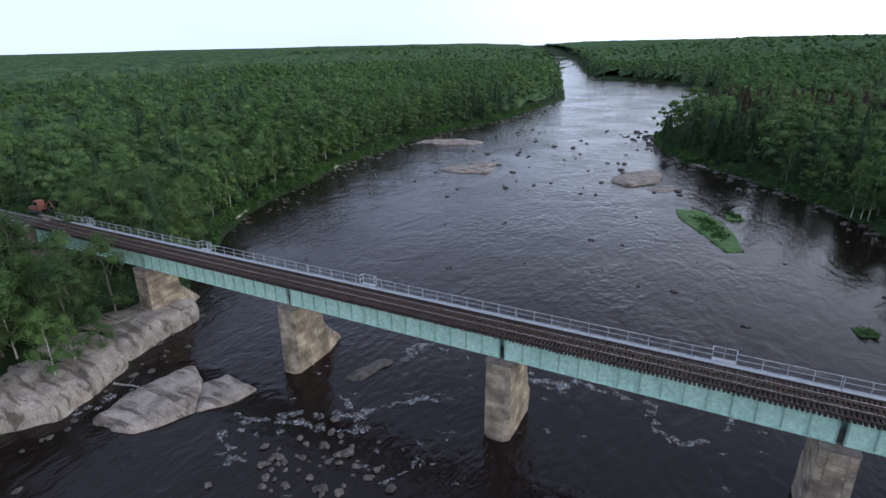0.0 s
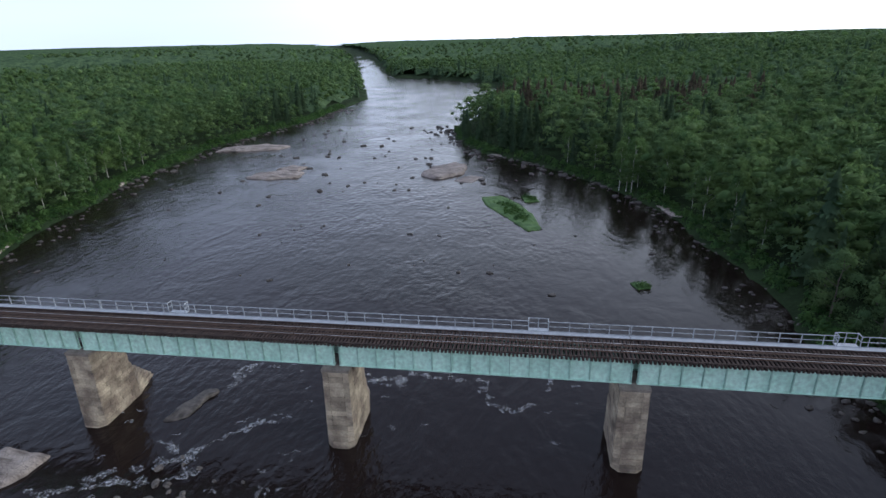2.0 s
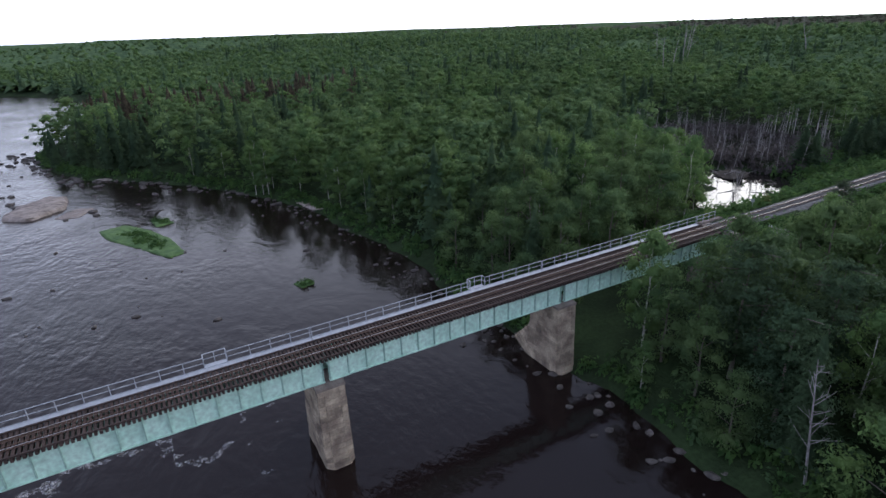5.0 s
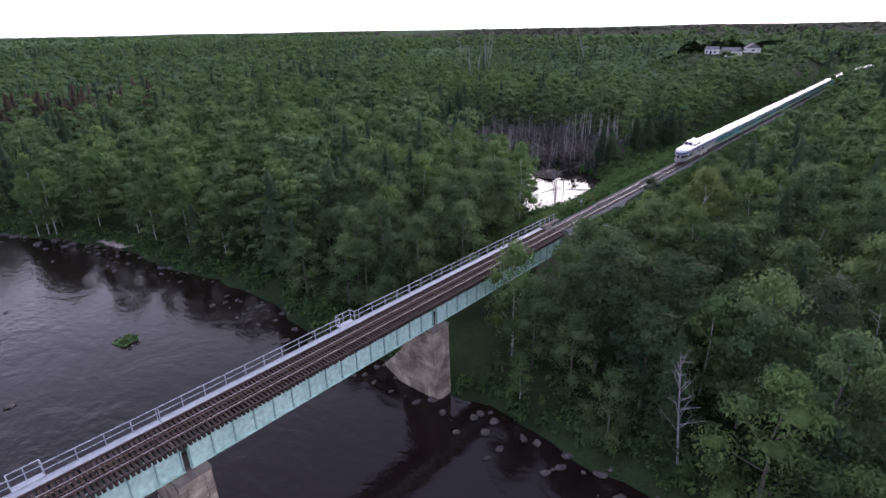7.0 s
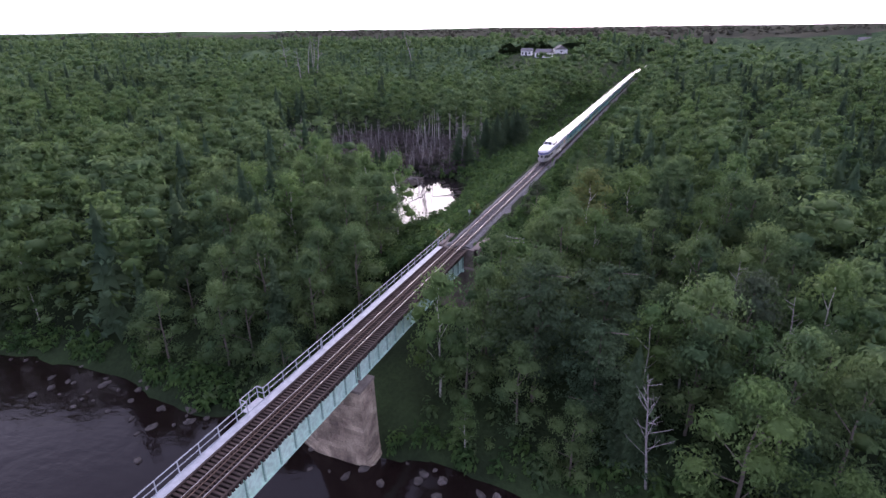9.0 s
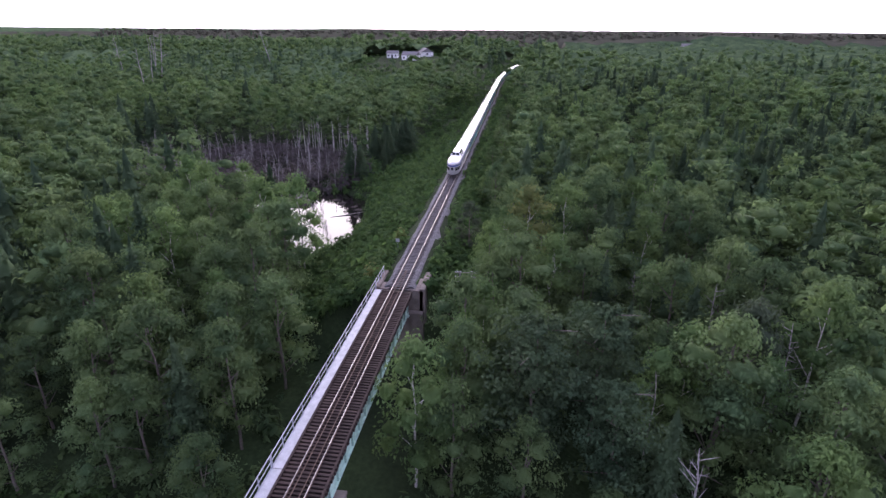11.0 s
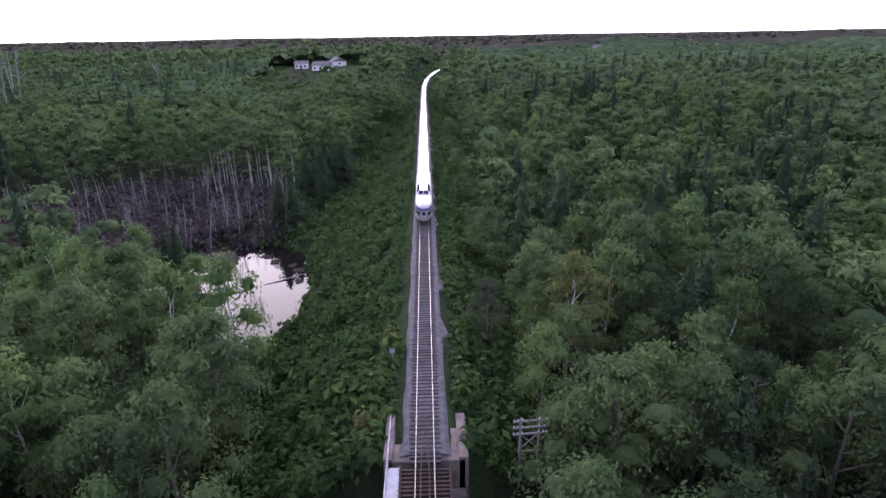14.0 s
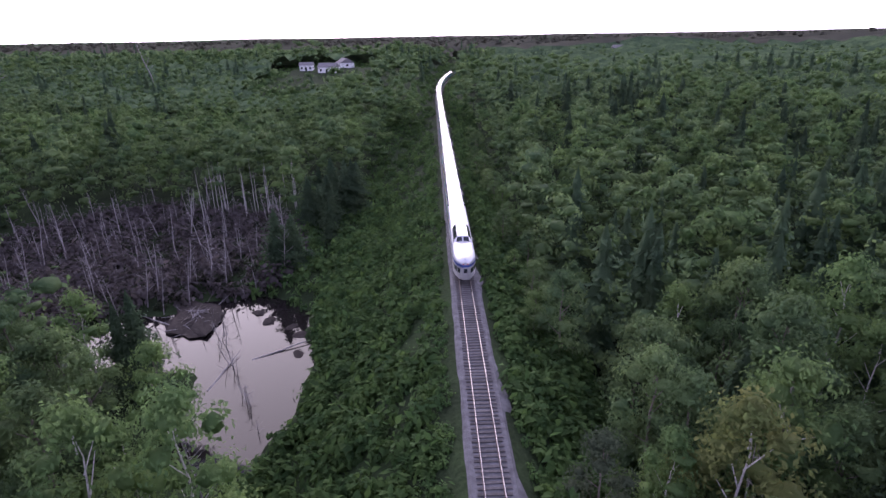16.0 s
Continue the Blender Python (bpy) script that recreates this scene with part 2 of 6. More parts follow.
M_WETROCK = material("dark_river_stone", (0.15, 0.13, 0.115), (0.06, 0.052, 0.046), rough=0.65, spec=0.3, scale=1.5, fine=8.0, bump=0.4, rand=0.3)
M_MUD = material("dark_matted_mud", (0.055, 0.045, 0.038), (0.03, 0.025, 0.022), rough=0.9, scale=1.2, fine=9.0, bump=0.8, bump_dist=0.15, spec=0.2)
M_FOAM = material("white_water_foam", (0.72, 0.72, 0.74), (0.4, 0.41, 0.43), rough=0.7, scale=3, fine=20, bump=0.5)
fn, fl = M_FOAM.node_tree.nodes, M_FOAM.node_tree.links
f_co, f_n, f_ramp, f_tr, f_mix = fn.new("ShaderNodeTexCoord"), fn.new("ShaderNodeTexNoise"), fn.new("ShaderNodeValToRGB"), fn.new("ShaderNodeBsdfTransparent"), fn.new("ShaderNodeMixShader")
f_n.inputs["Scale"].default_value, f_n.inputs["Detail"].default_value, f_n.inputs["Roughness"].default_value = 3.4, 8, 0.75
f_ramp.color_ramp.elements[0].position, f_ramp.color_ramp.elements[1].position = 0.44, 0.8
fl.new(f_co.outputs["Object"], f_n.inputs["Vector"])
fl.new(f_n.outputs["Fac"], f_ramp.inputs["Fac"])
fl.new(f_ramp.outputs["Color"], f_mix.inputs["Fac"])
fl.new(f_tr.outputs["BSDF"], f_mix.inputs[1])
fl.new(fn["Principled BSDF"].outputs["BSDF"], f_mix.inputs[2])
fl.new(f_mix.outputs["Shader"], fn["Material Output"].inputs["Surface"])
M_STONE = material("buff_pier_stone", (0.45, 0.37, 0.27), (0.17, 0.13, 0.1), rough=0.92, scale=0.45, fine=4.0, bump=0.8, bump_dist=0.08, rand=0.24, placed=True)
M_MORTAR = material("pale_mortar", (0.3, 0.26, 0.2), rough=0.95, scale=2, fine=20, bump=0.4)
M_CONCRETE = material("brown_stained_concrete", (0.25, 0.21, 0.18), (0.14, 0.115, 0.1), rough=0.93, scale=0.8, fine=9, bump=0.4)
M_GIRDER = material("pale_sea_green_paint", (0.53, 0.72, 0.62), (0.42, 0.62, 0.52), rough=0.6, scale=0.5, fine=2.2, bump=0.04)
M_RIB = material("grimy_green_rib_paint", (0.38, 0.55, 0.47), (0.28, 0.42, 0.36), rough=0.7, scale=1.0, fine=4, bump=0.05)
M_GIRDERDARK = material("dark_green_steel", (0.035, 0.05, 0.045), rough=0.8, scale=3)
M_TIE = material("creosoted_tie", (0.062, 0.043, 0.037), (0.034, 0.025, 0.022), rough=0.9, spec=0.25, scale=2, fine=14, bump=0.4, stretch=(1, 0.3, 1), rand=0.3)
M_GREYTIE = material("weathered_grey_tie", (0.11, 0.1, 0.098), (0.06, 0.054, 0.053), rough=0.9, scale=2, fine=14, bump=0.4, rand=0.35)
M_RAIL = material("rusty_rail_side", (0.12, 0.075, 0.055), rough=0.7, metal=0.3, scale=3)
M_RAILTOP = material("polished_rail_head", (0.45, 0.42, 0.41), rough=0.4, metal=0.8, scale=2, bump=0.05)
M_GALV = material("galvanised_steel", (0.44, 0.46, 0.49), (0.34, 0.36, 0.39), rough=0.55, metal=0.25, scale=1.5, bump=0.05)
M_STEEL = material("brushed_stainless_steel", (0.48, 0.465, 0.45), (0.4, 0.385, 0.375), rough=0.38, metal=0.4, scale=1.0, fine=12, bump=0.05, stretch=(0.3, 1, 2))
M_ROOFSTEEL = material("pale_silver_roof", (0.68, 0.69, 0.71), (0.58, 0.58, 0.6), rough=0.4, metal=0.4, scale=0.8, bump=0.05)
M_BLUEBAND = material("royal_blue_band", (0.05, 0.09, 0.32), rough=0.4, scale=2, bump=0.03)
M_NAVY = material("navy_blue_roof", (0.035, 0.042, 0.12), (0.028, 0.032, 0.09), rough=0.22, scale=0.7, bump=0.02, spec=0.9)
M_TEAL = material("teal_carriage_paint", (0.02, 0.17, 0.2), (0.016, 0.13, 0.165), rough=0.35, scale=0.6, bump=0.03)
M_CYAN = material("bright_cyan_door_paint", (0.1, 0.5, 0.52), rough=0.4, scale=2, bump=0.03)
M_YELLOW = material("yellow_stripe_paint", (0.62, 0.43, 0.06), rough=0.45, scale=2, bump=0.03)
M_WHITE = material("white_paint", (0.78, 0.78, 0.78), rough=0.5, scale=2, bump=0.03)
M_RED = material("red_paint", (0.55, 0.04, 0.05), rough=0.5, scale=2, bump=0.03)
M_ORANGE = material("orange_paint", (0.75, 0.28, 0.05), rough=0.5, scale=2, bump=0.03)
M_UNDER = material("dark_underframe", (0.05, 0.045, 0.042), rough=0.8, scale=3)
M_BELLOWS = material("black_rubber_bellows", (0.02, 0.02, 0.022), rough=0.85, scale=5)
M_WINDOW = material("dark_tinted_window", (0.02, 0.025, 0.03), rough=0.08, scale=1, bump=0)
M_AMBER = material("amber_curtained_window", (0.33, 0.2, 0.06), (0.2, 0.12, 0.04), rough=0.15, scale=1.5, bump=0)
M_GREENWIN = material("pale_green_blind_window", (0.22, 0.5, 0.42), rough=0.2, scale=1.5, bump=0)
M_ROOFHOUSE = material("grey_shingle_roof", (0.2, 0.19, 0.19), rough=0.9, scale=1)
M_SIDING = material("white_house_siding", (0.86, 0.85, 0.83), rough=0.8, scale=1)
M_RUST = material("rust_red_machine_paint", (0.24, 0.09, 0.065), rough=0.7, scale=2)
M_POLE = material("grey_weathered_timber", (0.27, 0.25, 0.235), rough=0.9, scale=3, stretch=(1, 1, 0.2))
M_GLASSINS = material("pale_insulator", (0.6, 0.65, 0.66), rough=0.2, scale=3)

M_WATER = bpy.data.materials.new("dark_river_water")
M_WATER.use_nodes = True
n, l = M_WATER.node_tree.nodes, M_WATER.node_tree.links
b = n["Principled BSDF"]
b.inputs["Base Color"].default_value = (0.012, 0.0072, 0.0065, 1)
b.inputs["IOR"].default_value = 1.33
co, mp, mp2 = n.new("ShaderNodeTexCoord"), n.new("ShaderNodeMapping"), n.new("ShaderNodeMapping")
mp.inputs["Scale"].default_value = (1.0, 0.55, 1.0)
na, nb, nc = n.new("ShaderNodeTexNoise"), n.new("ShaderNodeTexNoise"), n.new("ShaderNodeTexNoise")
na.inputs["Scale"].default_value, na.inputs["Detail"].default_value, na.inputs["Distortion"].default_value = 0.16, 4, 1.2
nb.inputs["Scale"].default_value, nb.inputs["Detail"].default_value = 0.9, 6
nc.inputs["Scale"].default_value, nc.inputs["Detail"].default_value = 0.035, 3
for q in (na, nb):
    l.new(mp.outputs["Vector"], q.inputs["Vector"])
l.new(co.outputs["Object"], mp.inputs["Vector"])
l.new(co.outputs["Object"], nc.inputs["Vector"])
calm = n.new("ShaderNodeMapRange")
calm.inputs["From Min"].default_value, calm.inputs["From Max"].default_value = 0.38, 0.62
calm.inputs["To Min"].default_value, calm.inputs["To Max"].default_value = 0.25, 1.0
l.new(nc.outputs["Fac"], calm.inputs["Value"])
mul = n.new("ShaderNodeMath")
mul.operation = "MULTIPLY"
# slack water under the far bank, livelier upstream
sep, slack, lively, both = n.new("ShaderNodeSeparateXYZ"), n.new("ShaderNodeMapRange"), n.new("ShaderNodeMapRange"), n.new("ShaderNodeMath")
slack.inputs["From Min"].default_value, slack.inputs["From Max"].default_value = 12, 48
slack.inputs["To Min"].default_value, slack.inputs["To Max"].default_value = 1.0, 0.3
lively.inputs["From Min"].default_value, lively.inputs["From Max"].default_value = 50, 170
lively.inputs["To Min"].default_value, lively.inputs["To Max"].default_value = 1.15, 1.9
both.operation = "MULTIPLY"
l.new(co.outputs["Object"], sep.inputs["Vector"])
l.new(sep.outputs["X"], slack.inputs["Value"])
l.new(sep.outputs["Y"], lively.inputs["Value"])
l.new(slack.outputs["Result"], both.inputs[0])
l.new(lively.outputs["Result"], both.inputs[1])
scaled = n.new("ShaderNodeMath")
scaled.operation = "MULTIPLY"
l.new(calm.outputs["Result"], scaled.inputs[0])
l.new(both.outputs["Value"], scaled.inputs[1])
big = n.new("ShaderNodeMath")
big.operation = "MULTIPLY"
l.new(na.outputs["Fac"], big.inputs[0])
l.new(both.outputs["Value"], big.inputs[1])
l.new(nb.outputs["Fac"], mul.inputs[0])
l.new(scaled.outputs["Value"], mul.inputs[1])
b1, b2 = n.new("ShaderNodeBump"), n.new("ShaderNodeBump")
b1.inputs["Strength"].default_value, b1.inputs["Distance"].default_value = 0.35, 0.6
b2.inputs["Strength"].default_value, b2.inputs["Distance"].default_value = 0.85, 0.24
l.new(big.outputs["Value"], b1.inputs["Height"])
l.new(mul.outputs["Value"], b2.inputs["Height"])
l.new(b1.outputs["Normal"], b2.inputs["Normal"])
l.new(b2.outputs["Normal"], b.inputs["Normal"])
b.inputs["Roughness"].default_value = 0.08

M_POND = bpy.data.materials.new("still_pond_water")
M_POND.use_nodes = True
b = M_POND.node_tree.nodes["Principled BSDF"]
b.inputs["Base Color"].default_value, b.inputs["Roughness"].default_value, b.inputs["IOR"].default_value = (0.015, 0.013, 0.012, 1), 0.03, 1.33


# ---------------------------------------------------------------- mesh tools
class Shape:
    """Collects boxes, bars and prisms into one mesh."""

    def __init__(self):
        self.v, self.f = [], []

    def add(self, verts, faces):
        k = len(self.v)
        self.v += [tuple(p) for p in verts]
        self.f += [tuple(i + k for i in q) for q in faces]
        return self

    def box(self, x0, x1, y0, y1, z0, z1):
        return self.add([(x, y, z) for z in (z0, z1) for x, y in ((x0, y0), (x1, y0), (x1, y1), (x0, y1))],
                        [(3, 2, 1, 0), (4, 5, 6, 7), (0, 1, 5, 4), (1, 2, 6, 5), (2, 3, 7, 6), (3, 0, 4, 7)])

    def bar(self, a, c, r0, r1=None, sides=6):
        a, c = Vector(a), Vector(c)
        r1 = r0 if r1 is None else r1
        d = (c - a).normalized()
        u = d.orthogonal().normalized()
        w = d.cross(u)
        ring = [(math.cos(2 * math.pi * i / sides), math.sin(2 * math.pi * i / sides)) for i in range(sides)]
        verts = [a + (u * p + w * q) * r0 for p, q in ring] + [c + (u * p + w * q) * r1 for p, q in ring]
        faces = [(i, (i + 1) % sides, sides + (i + 1) % sides, sides + i) for i in range(sides)]
        return self.add(verts, faces + [tuple(range(sides))[::-1], tuple(range(sides, 2 * sides))])

    def loft(self, rings, close=True):
        """Joins rings of equally many points."""
        m = len(rings[0])
        faces = [(r * m + i, r * m + (i + 1) % m, (r + 1) * m + (i + 1) % m, (r + 1) * m + i) for r in range(len(rings) - 1) for i in range(m)]
        self.add([p for r in rings for p in r], faces)
        if close:
            self.add(rings[0], [tuple(range(m))[::-1]])
            self.add(rings[-1], [tuple(range(m))])
        return self


def mesh(name, shape, mat, smooth=False, bevel=0.0):
    me = bpy.data.meshes.new(name)
    me.from_pydata(shape.v, [], shape.f)
    if bevel:
        bm = bmesh.new()
        bm.from_mesh(me)
        bmesh.ops.bevel(bm, geom=bm.edges[:], offset=bevel, segments=1, affect="EDGES", clamp_overlap=True)
        bm.to_mesh(me)
        bm.free()
    me.materials.append(mat)
    if smooth:
        me.polygons.foreach_set("use_smooth", [len(p.vertices) < 5 for p in me.polygons])
    me.update()
    return me


def part(name, shape, mat, parent=None, label="", smooth=False, bevel=0.0, at=None):
    """One mesh object, under a thing or a part."""
    me = shape if isinstance(shape, bpy.types.Mesh) else mesh(name, shape, mat, smooth, bevel)
    ob = new(name, me)
    ob.parent = parent
    if at is not None:
        ob.matrix_basis = at
    if label:
        ob["label"] = label
    return ob


def empty(name, m=None):
    ob = new(name)
    ob.empty_display_size = 0.5
    if m is not None:
        ob.matrix_basis = m
    return ob


def array_mesh(name, verts, quads, mat):
    """A mesh straight from numpy arrays of corners and quads."""
    me = bpy.data.meshes.new(name)
    me.vertices.add(len(verts))
    me.vertices.foreach_set("co", np.ascontiguousarray(verts, np.float32).ravel())
    me.loops.add(quads.size)
    me.loops.foreach_set("vertex_index", np.ascontiguousarray(quads, np.int32).ravel())
    me.polygons.add(len(quads))
    me.polygons.foreach_set("loop_start", np.arange(0, quads.size, 4, dtype=np.int32))
    me.update(calc_edges=True)
    me.materials.append(mat)
    return me


def leafy_mesh(name, verts, quads, tris, mat):
    """Crown mesh: soft rounded boughs as triangles, loose leaf clumps as quads."""
    me = bpy.data.meshes.new(name)
    me.vertices.add(len(verts))
    me.vertices.foreach_set("co", np.ascontiguousarray(verts, np.float32).ravel())
    loops = np.concatenate([tris.ravel(), quads.ravel()]).astype(np.int32)
    me.loops.add(len(loops))
    me.loops.foreach_set("vertex_index", loops)
    me.polygons.add(len(tris) + len(quads))
    me.polygons.foreach_set("loop_start", np.concatenate([np.arange(len(tris)) * 3, len(tris) * 3 + np.arange(len(quads)) * 4]).astype(np.int32))
    me.polygons.foreach_set("use_smooth", np.concatenate([np.ones(len(tris), bool), np.zeros(len(quads), bool)]))
    me.update(calc_edges=True)
    me.materials.append(mat)
    return me


# ---------------------------------------------------------------- ground
RAIL_Z = 13.55
rng = np.random.default_rng(7)
LEFT_BANK = np.array([(-700, -70), (-100, -56), (-30, -54), (-14, -57), (1, -61), (15, -76), (38, -91), (57, -101), (114, -114), (183, -119),
                      (266, -105), (392, -106), (622, -180), (900, -262), (1327, -413), (5000, -1800)], float)
RIGHT_BANK = np.array([(-700, 90), (-100, 69), (-27, 66), (0, 65.5), (35, 64), (49, 65), (67, 62), (93, 57), (122, 45), (153, 23), (170, 3.5),
                       (207, -12), (240, -16), (330, 5), (450, 0), (526, -24), (634, -103), (648, -150), (900, -225), (1316, -347), (5000, -1720)], float)
POND = ((150.0, 29.0, 17.0, 8.0), (165.0, 37.0, 12.0, 13.0), (163.0, 52.0, 8.0, 9.0))
POND_Z = 1.9


def smooth01(v):
    v = np.clip(v, 0, 1)
    return v * v * (3 - 2 * v)


def wander(x, y, k, seed=0.0):
    """A cheap smooth roughness in -1..1."""
    return (np.sin(x * k + 1.7 * np.sin(y * k * 0.7 + seed)) + np.sin(y * k * 1.13 + 2.1 * np.sin(x * k * 0.6 + 2 * seed)) + np.sin((x + y) * k * 0.61 + seed)) / 3


def river_depth(x, y):
    """How far inside the river, in metres; negative on land."""
    return np.minimum(x - np.interp(y, LEFT_BANK[:, 0], LEFT_BANK[:, 1]), np.interp(y, RIGHT_BANK[:, 0], RIGHT_BANK[:, 1]) - x) + 1.3 * wander(x, y, 0.21, 1) + 0.7 * wander(x, y, 0.6, 2)


def pond_inside(x, y):
    return np.max([1 - np.hypot((x - a) / c, (y - b) / d) for a, b, c, d in POND], axis=0) + 0.1 * wander(x, y, 0.5, 3)


def track_y(x):
    """The line runs straight, and bends away towards -y in the far distance."""
    return -np.clip(np.asarray(x, float) - 380, 0, None) ** 2 * 0.00042


def height(x, y):
    x, y = np.asarray(x, float), np.asarray(y, float)
    d = river_depth(x, y)
    e = np.clip(-d, 0, None)
    east = x > -30
    land = 0.15 + 2.6 * (1 - np.exp(-e / 5.0)) + np.where(east, 17.0, 13.0) * smooth01((e - 70) / 380) + 0.4 * wander(x, y, 0.08, 4)
    far = np.hypot(x, y)
    land = land + 7 * np.exp(-((x - 460) / 70) ** 2 - ((y - 65) / 80) ** 2)
    land = land + 8 * np.exp(-((x - 655) / 75) ** 2 - ((y + 215) / 90) ** 2) + 8 * np.exp(-((x - 710) / 90) ** 2 - ((y + 455) / 90) ** 2)
    land = land + smooth01((far - 500) / 1800) * (4 * wander(x, y, 0.0042, 5) + 5 * wander(x, y, 0.0013, 6) + 2)
    z = np.where(d > 0, -0.35 - np.minimum(d * 0.16, 1.6), land)
    z = np.where((d > 0) & (d < 2), 0.15 - 0.25 * d, z)
    p = pond_inside(x, y)
    z = np.where(p > -0.25, np.minimum(z, np.where(p > 0, POND_Z - 0.15 - p, POND_Z - 0.15 - 5.0 * p)), z)
    off = np.abs(y - track_y(x))
    bank = RAIL_Z - 0.45 - np.clip(off - 2.5, 0, None) * 0.62
    bank = np.where((x > 99) | (x < -99), bank, -50)
    off_c = np.where(np.abs(x) < 820, off, 1e4)
    z = np.minimum(z, RAIL_Z - 0.6 + np.clip(off_c - 4.5, 0, None) * 0.55)
    return np.maximum(z, bank)


def axis_steps(lo, hi, fine, limit, grow=1.11):
    """Even steps between lo and hi that widen towards the limit on both sides."""
    pts, step = list(np.arange(lo, hi, fine)), fine
    up, down = hi, lo
    while up < limit:
        pts.append(up)
        step *= grow
        up += step
    step = fine
    while down > -limit:
        step *= grow
        down -= step
        pts.append(down)
    return np.array(sorted(set(np.round(pts, 3))) + [limit])


gx, gy = axis_steps(-140, 260, 2.2, 4700), axis_steps(-90, 210, 2.2, 4700)
X, Y = np.meshgrid(gx, gy)
G = np.stack([X, Y, height(X, Y)], -1).reshape(-1, 3)
nx, ny = len(gx), len(gy)
idx = np.arange(nx * ny).reshape(ny, nx)
quads = np.stack([idx[:-1, :-1], idx[:-1, 1:], idx[1:, 1:], idx[1:, :-1]], -1).reshape(-1, 4)
ground_mesh = array_mesh("ground", G, quads, M_GROUND)
ground_mesh.polygons.foreach_set("use_smooth", [True] * len(ground_mesh.polygons))
ground = tagged(new("ground", ground_mesh), "mossy green forest floor with low river banks", "ground", kind="structure")

water = part("water", Shape().add([(-1900, -700, 0), (260, -700, 0), (260, 4700, 0), (-1900, 4700, 0)], [(0, 1, 2, 3)]), M_WATER)
tagged(water, "dark brown river water with ripples and pale sky reflections", "river", kind="structure")
pond = part("pond", Shape().add([(120, 15, POND_Z), (182, 15, POND_Z), (182, 66, POND_Z), (120, 66, POND_Z)], [(0, 1, 2, 3)]), M_POND)
tagged(pond, "still pond water reflecting the pale sky beside the embankment", "pond", kind="structure")

# ---------------------------------------------------------------- bridge
SPAN, JOINTS = 32.2, [-96.5, -64.3, -32.1, 0.0, 32.2, 64.6, 96.8]
G_BOT, G_TOP = 10.15, 12.95


def girder(parent, y, length, outer):
    """One plate girder: web, flanges and the ribs on its outer face."""
    g = part("girder", Shape().box(0.26, length - 0.26, y - 0.03, y + 0.03, G_BOT + 0.05, G_TOP - 0.05), M_GIRDER, parent, "pale sea-green riveted plate girder")
    part("flange", Shape().box(0.26, length - 0.26, y - 0.27, y + 0.27, G_BOT, G_BOT + 0.06), M_GIRDER, g)
    part("flange", Shape().box(0.26, length - 0.26, y - 0.27, y + 0.27, G_TOP - 0.06, G_TOP), M_GIRDER, g)
    for z0, z1 in ((G_BOT + 0.06, G_BOT + 0.24), (G_TOP - 0.24, G_TOP - 0.06)):
        part("flange_angle", Shape().box(0.26, length - 0.26, y + outer * 0.0425 - 0.0125, y + outer * 0.0425 + 0.0125, z0, z1), M_GIRDER, g)
    rib = mesh("stiffener", Shape().box(-0.015, 0.015, -0.1, 0.1, 0, G_TOP - G_BOT - 0.12).box(-0.06, 0.06, -0.1 * outer - 0.012 if outer < 0 else -0.1, -0.088 if outer < 0 else -0.076, 0, G_TOP - G_BOT - 0.12), M_RIB)
    k = 15
    for i in range(k + 1):
        part("stiffener", rib, None, g, at=pose(0.36 + (length - 0.72) * i / k, y + outer * 0.13, G_BOT + 0.06))
    return g


def bridge_span(x0, x1):
    length = x1 - x0
    e = empty("bridge_span", pose(x0, 0, 0))
    girder(e, -1.3, length, -1)
    girder(e, 1.3, length, 1)
    for i in range(1, 8):
        x = length * i / 8
        s = Shape().bar((x, -1.25, G_BOT + 0.2), (x, 1.25, G_TOP - 0.3), 0.05, sides=4).bar((x, 1.25, G_BOT + 0.2), (x, -1.25, G_TOP - 0.3), 0.05, sides=4).box(x - 0.05, x + 0.05, -1.27, 1.27, G_BOT + 0.1, G_BOT + 0.2)
        part("cross_brace", s, M_GIRDER, e)
    for x in (0.62, length - 0.62):
        for y in (-1.3, 1.3):
            part("bearing", Shape().box(x - 0.32, x + 0.32, y - 0.36, y + 0.36, G_BOT - 0.34, G_BOT - 0.2).box(x - 0.22, x + 0.22, y - 0.25, y + 0.25, G_BOT - 0.2, G_BOT), M_GIRDER, e, bevel=0.02)
    # walkway brackets in a near-black green, much darker than the girders
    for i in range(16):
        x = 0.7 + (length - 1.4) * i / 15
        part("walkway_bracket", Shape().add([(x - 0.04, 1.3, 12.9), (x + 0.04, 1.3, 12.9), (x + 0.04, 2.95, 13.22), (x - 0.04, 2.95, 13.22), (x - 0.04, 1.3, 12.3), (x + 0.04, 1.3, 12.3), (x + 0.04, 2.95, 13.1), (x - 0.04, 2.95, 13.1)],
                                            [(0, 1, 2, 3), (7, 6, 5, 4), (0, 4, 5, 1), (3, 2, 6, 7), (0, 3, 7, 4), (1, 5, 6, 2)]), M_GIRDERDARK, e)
    s = Shape().box(0.03, length - 0.03, 2.08, 2.96, 13.23, 13.29).box(0.03, length - 0.03, 2.03, 2.08, 13.2, 13.36).box(0.03, length - 0.03, 2.96, 2.99, 13.2, 13.36)
    part("walkway_deck", s, M_GALV, e, "pale galvanised walkway grating beside the track")
    return tagged(e, "sea-green steel plate girder span with side walkway", "bridge span", "spans of the railway bridge")


for a, c in zip(JOINTS[:-1], JOINTS[1:]):
    bridge_span(a, c)


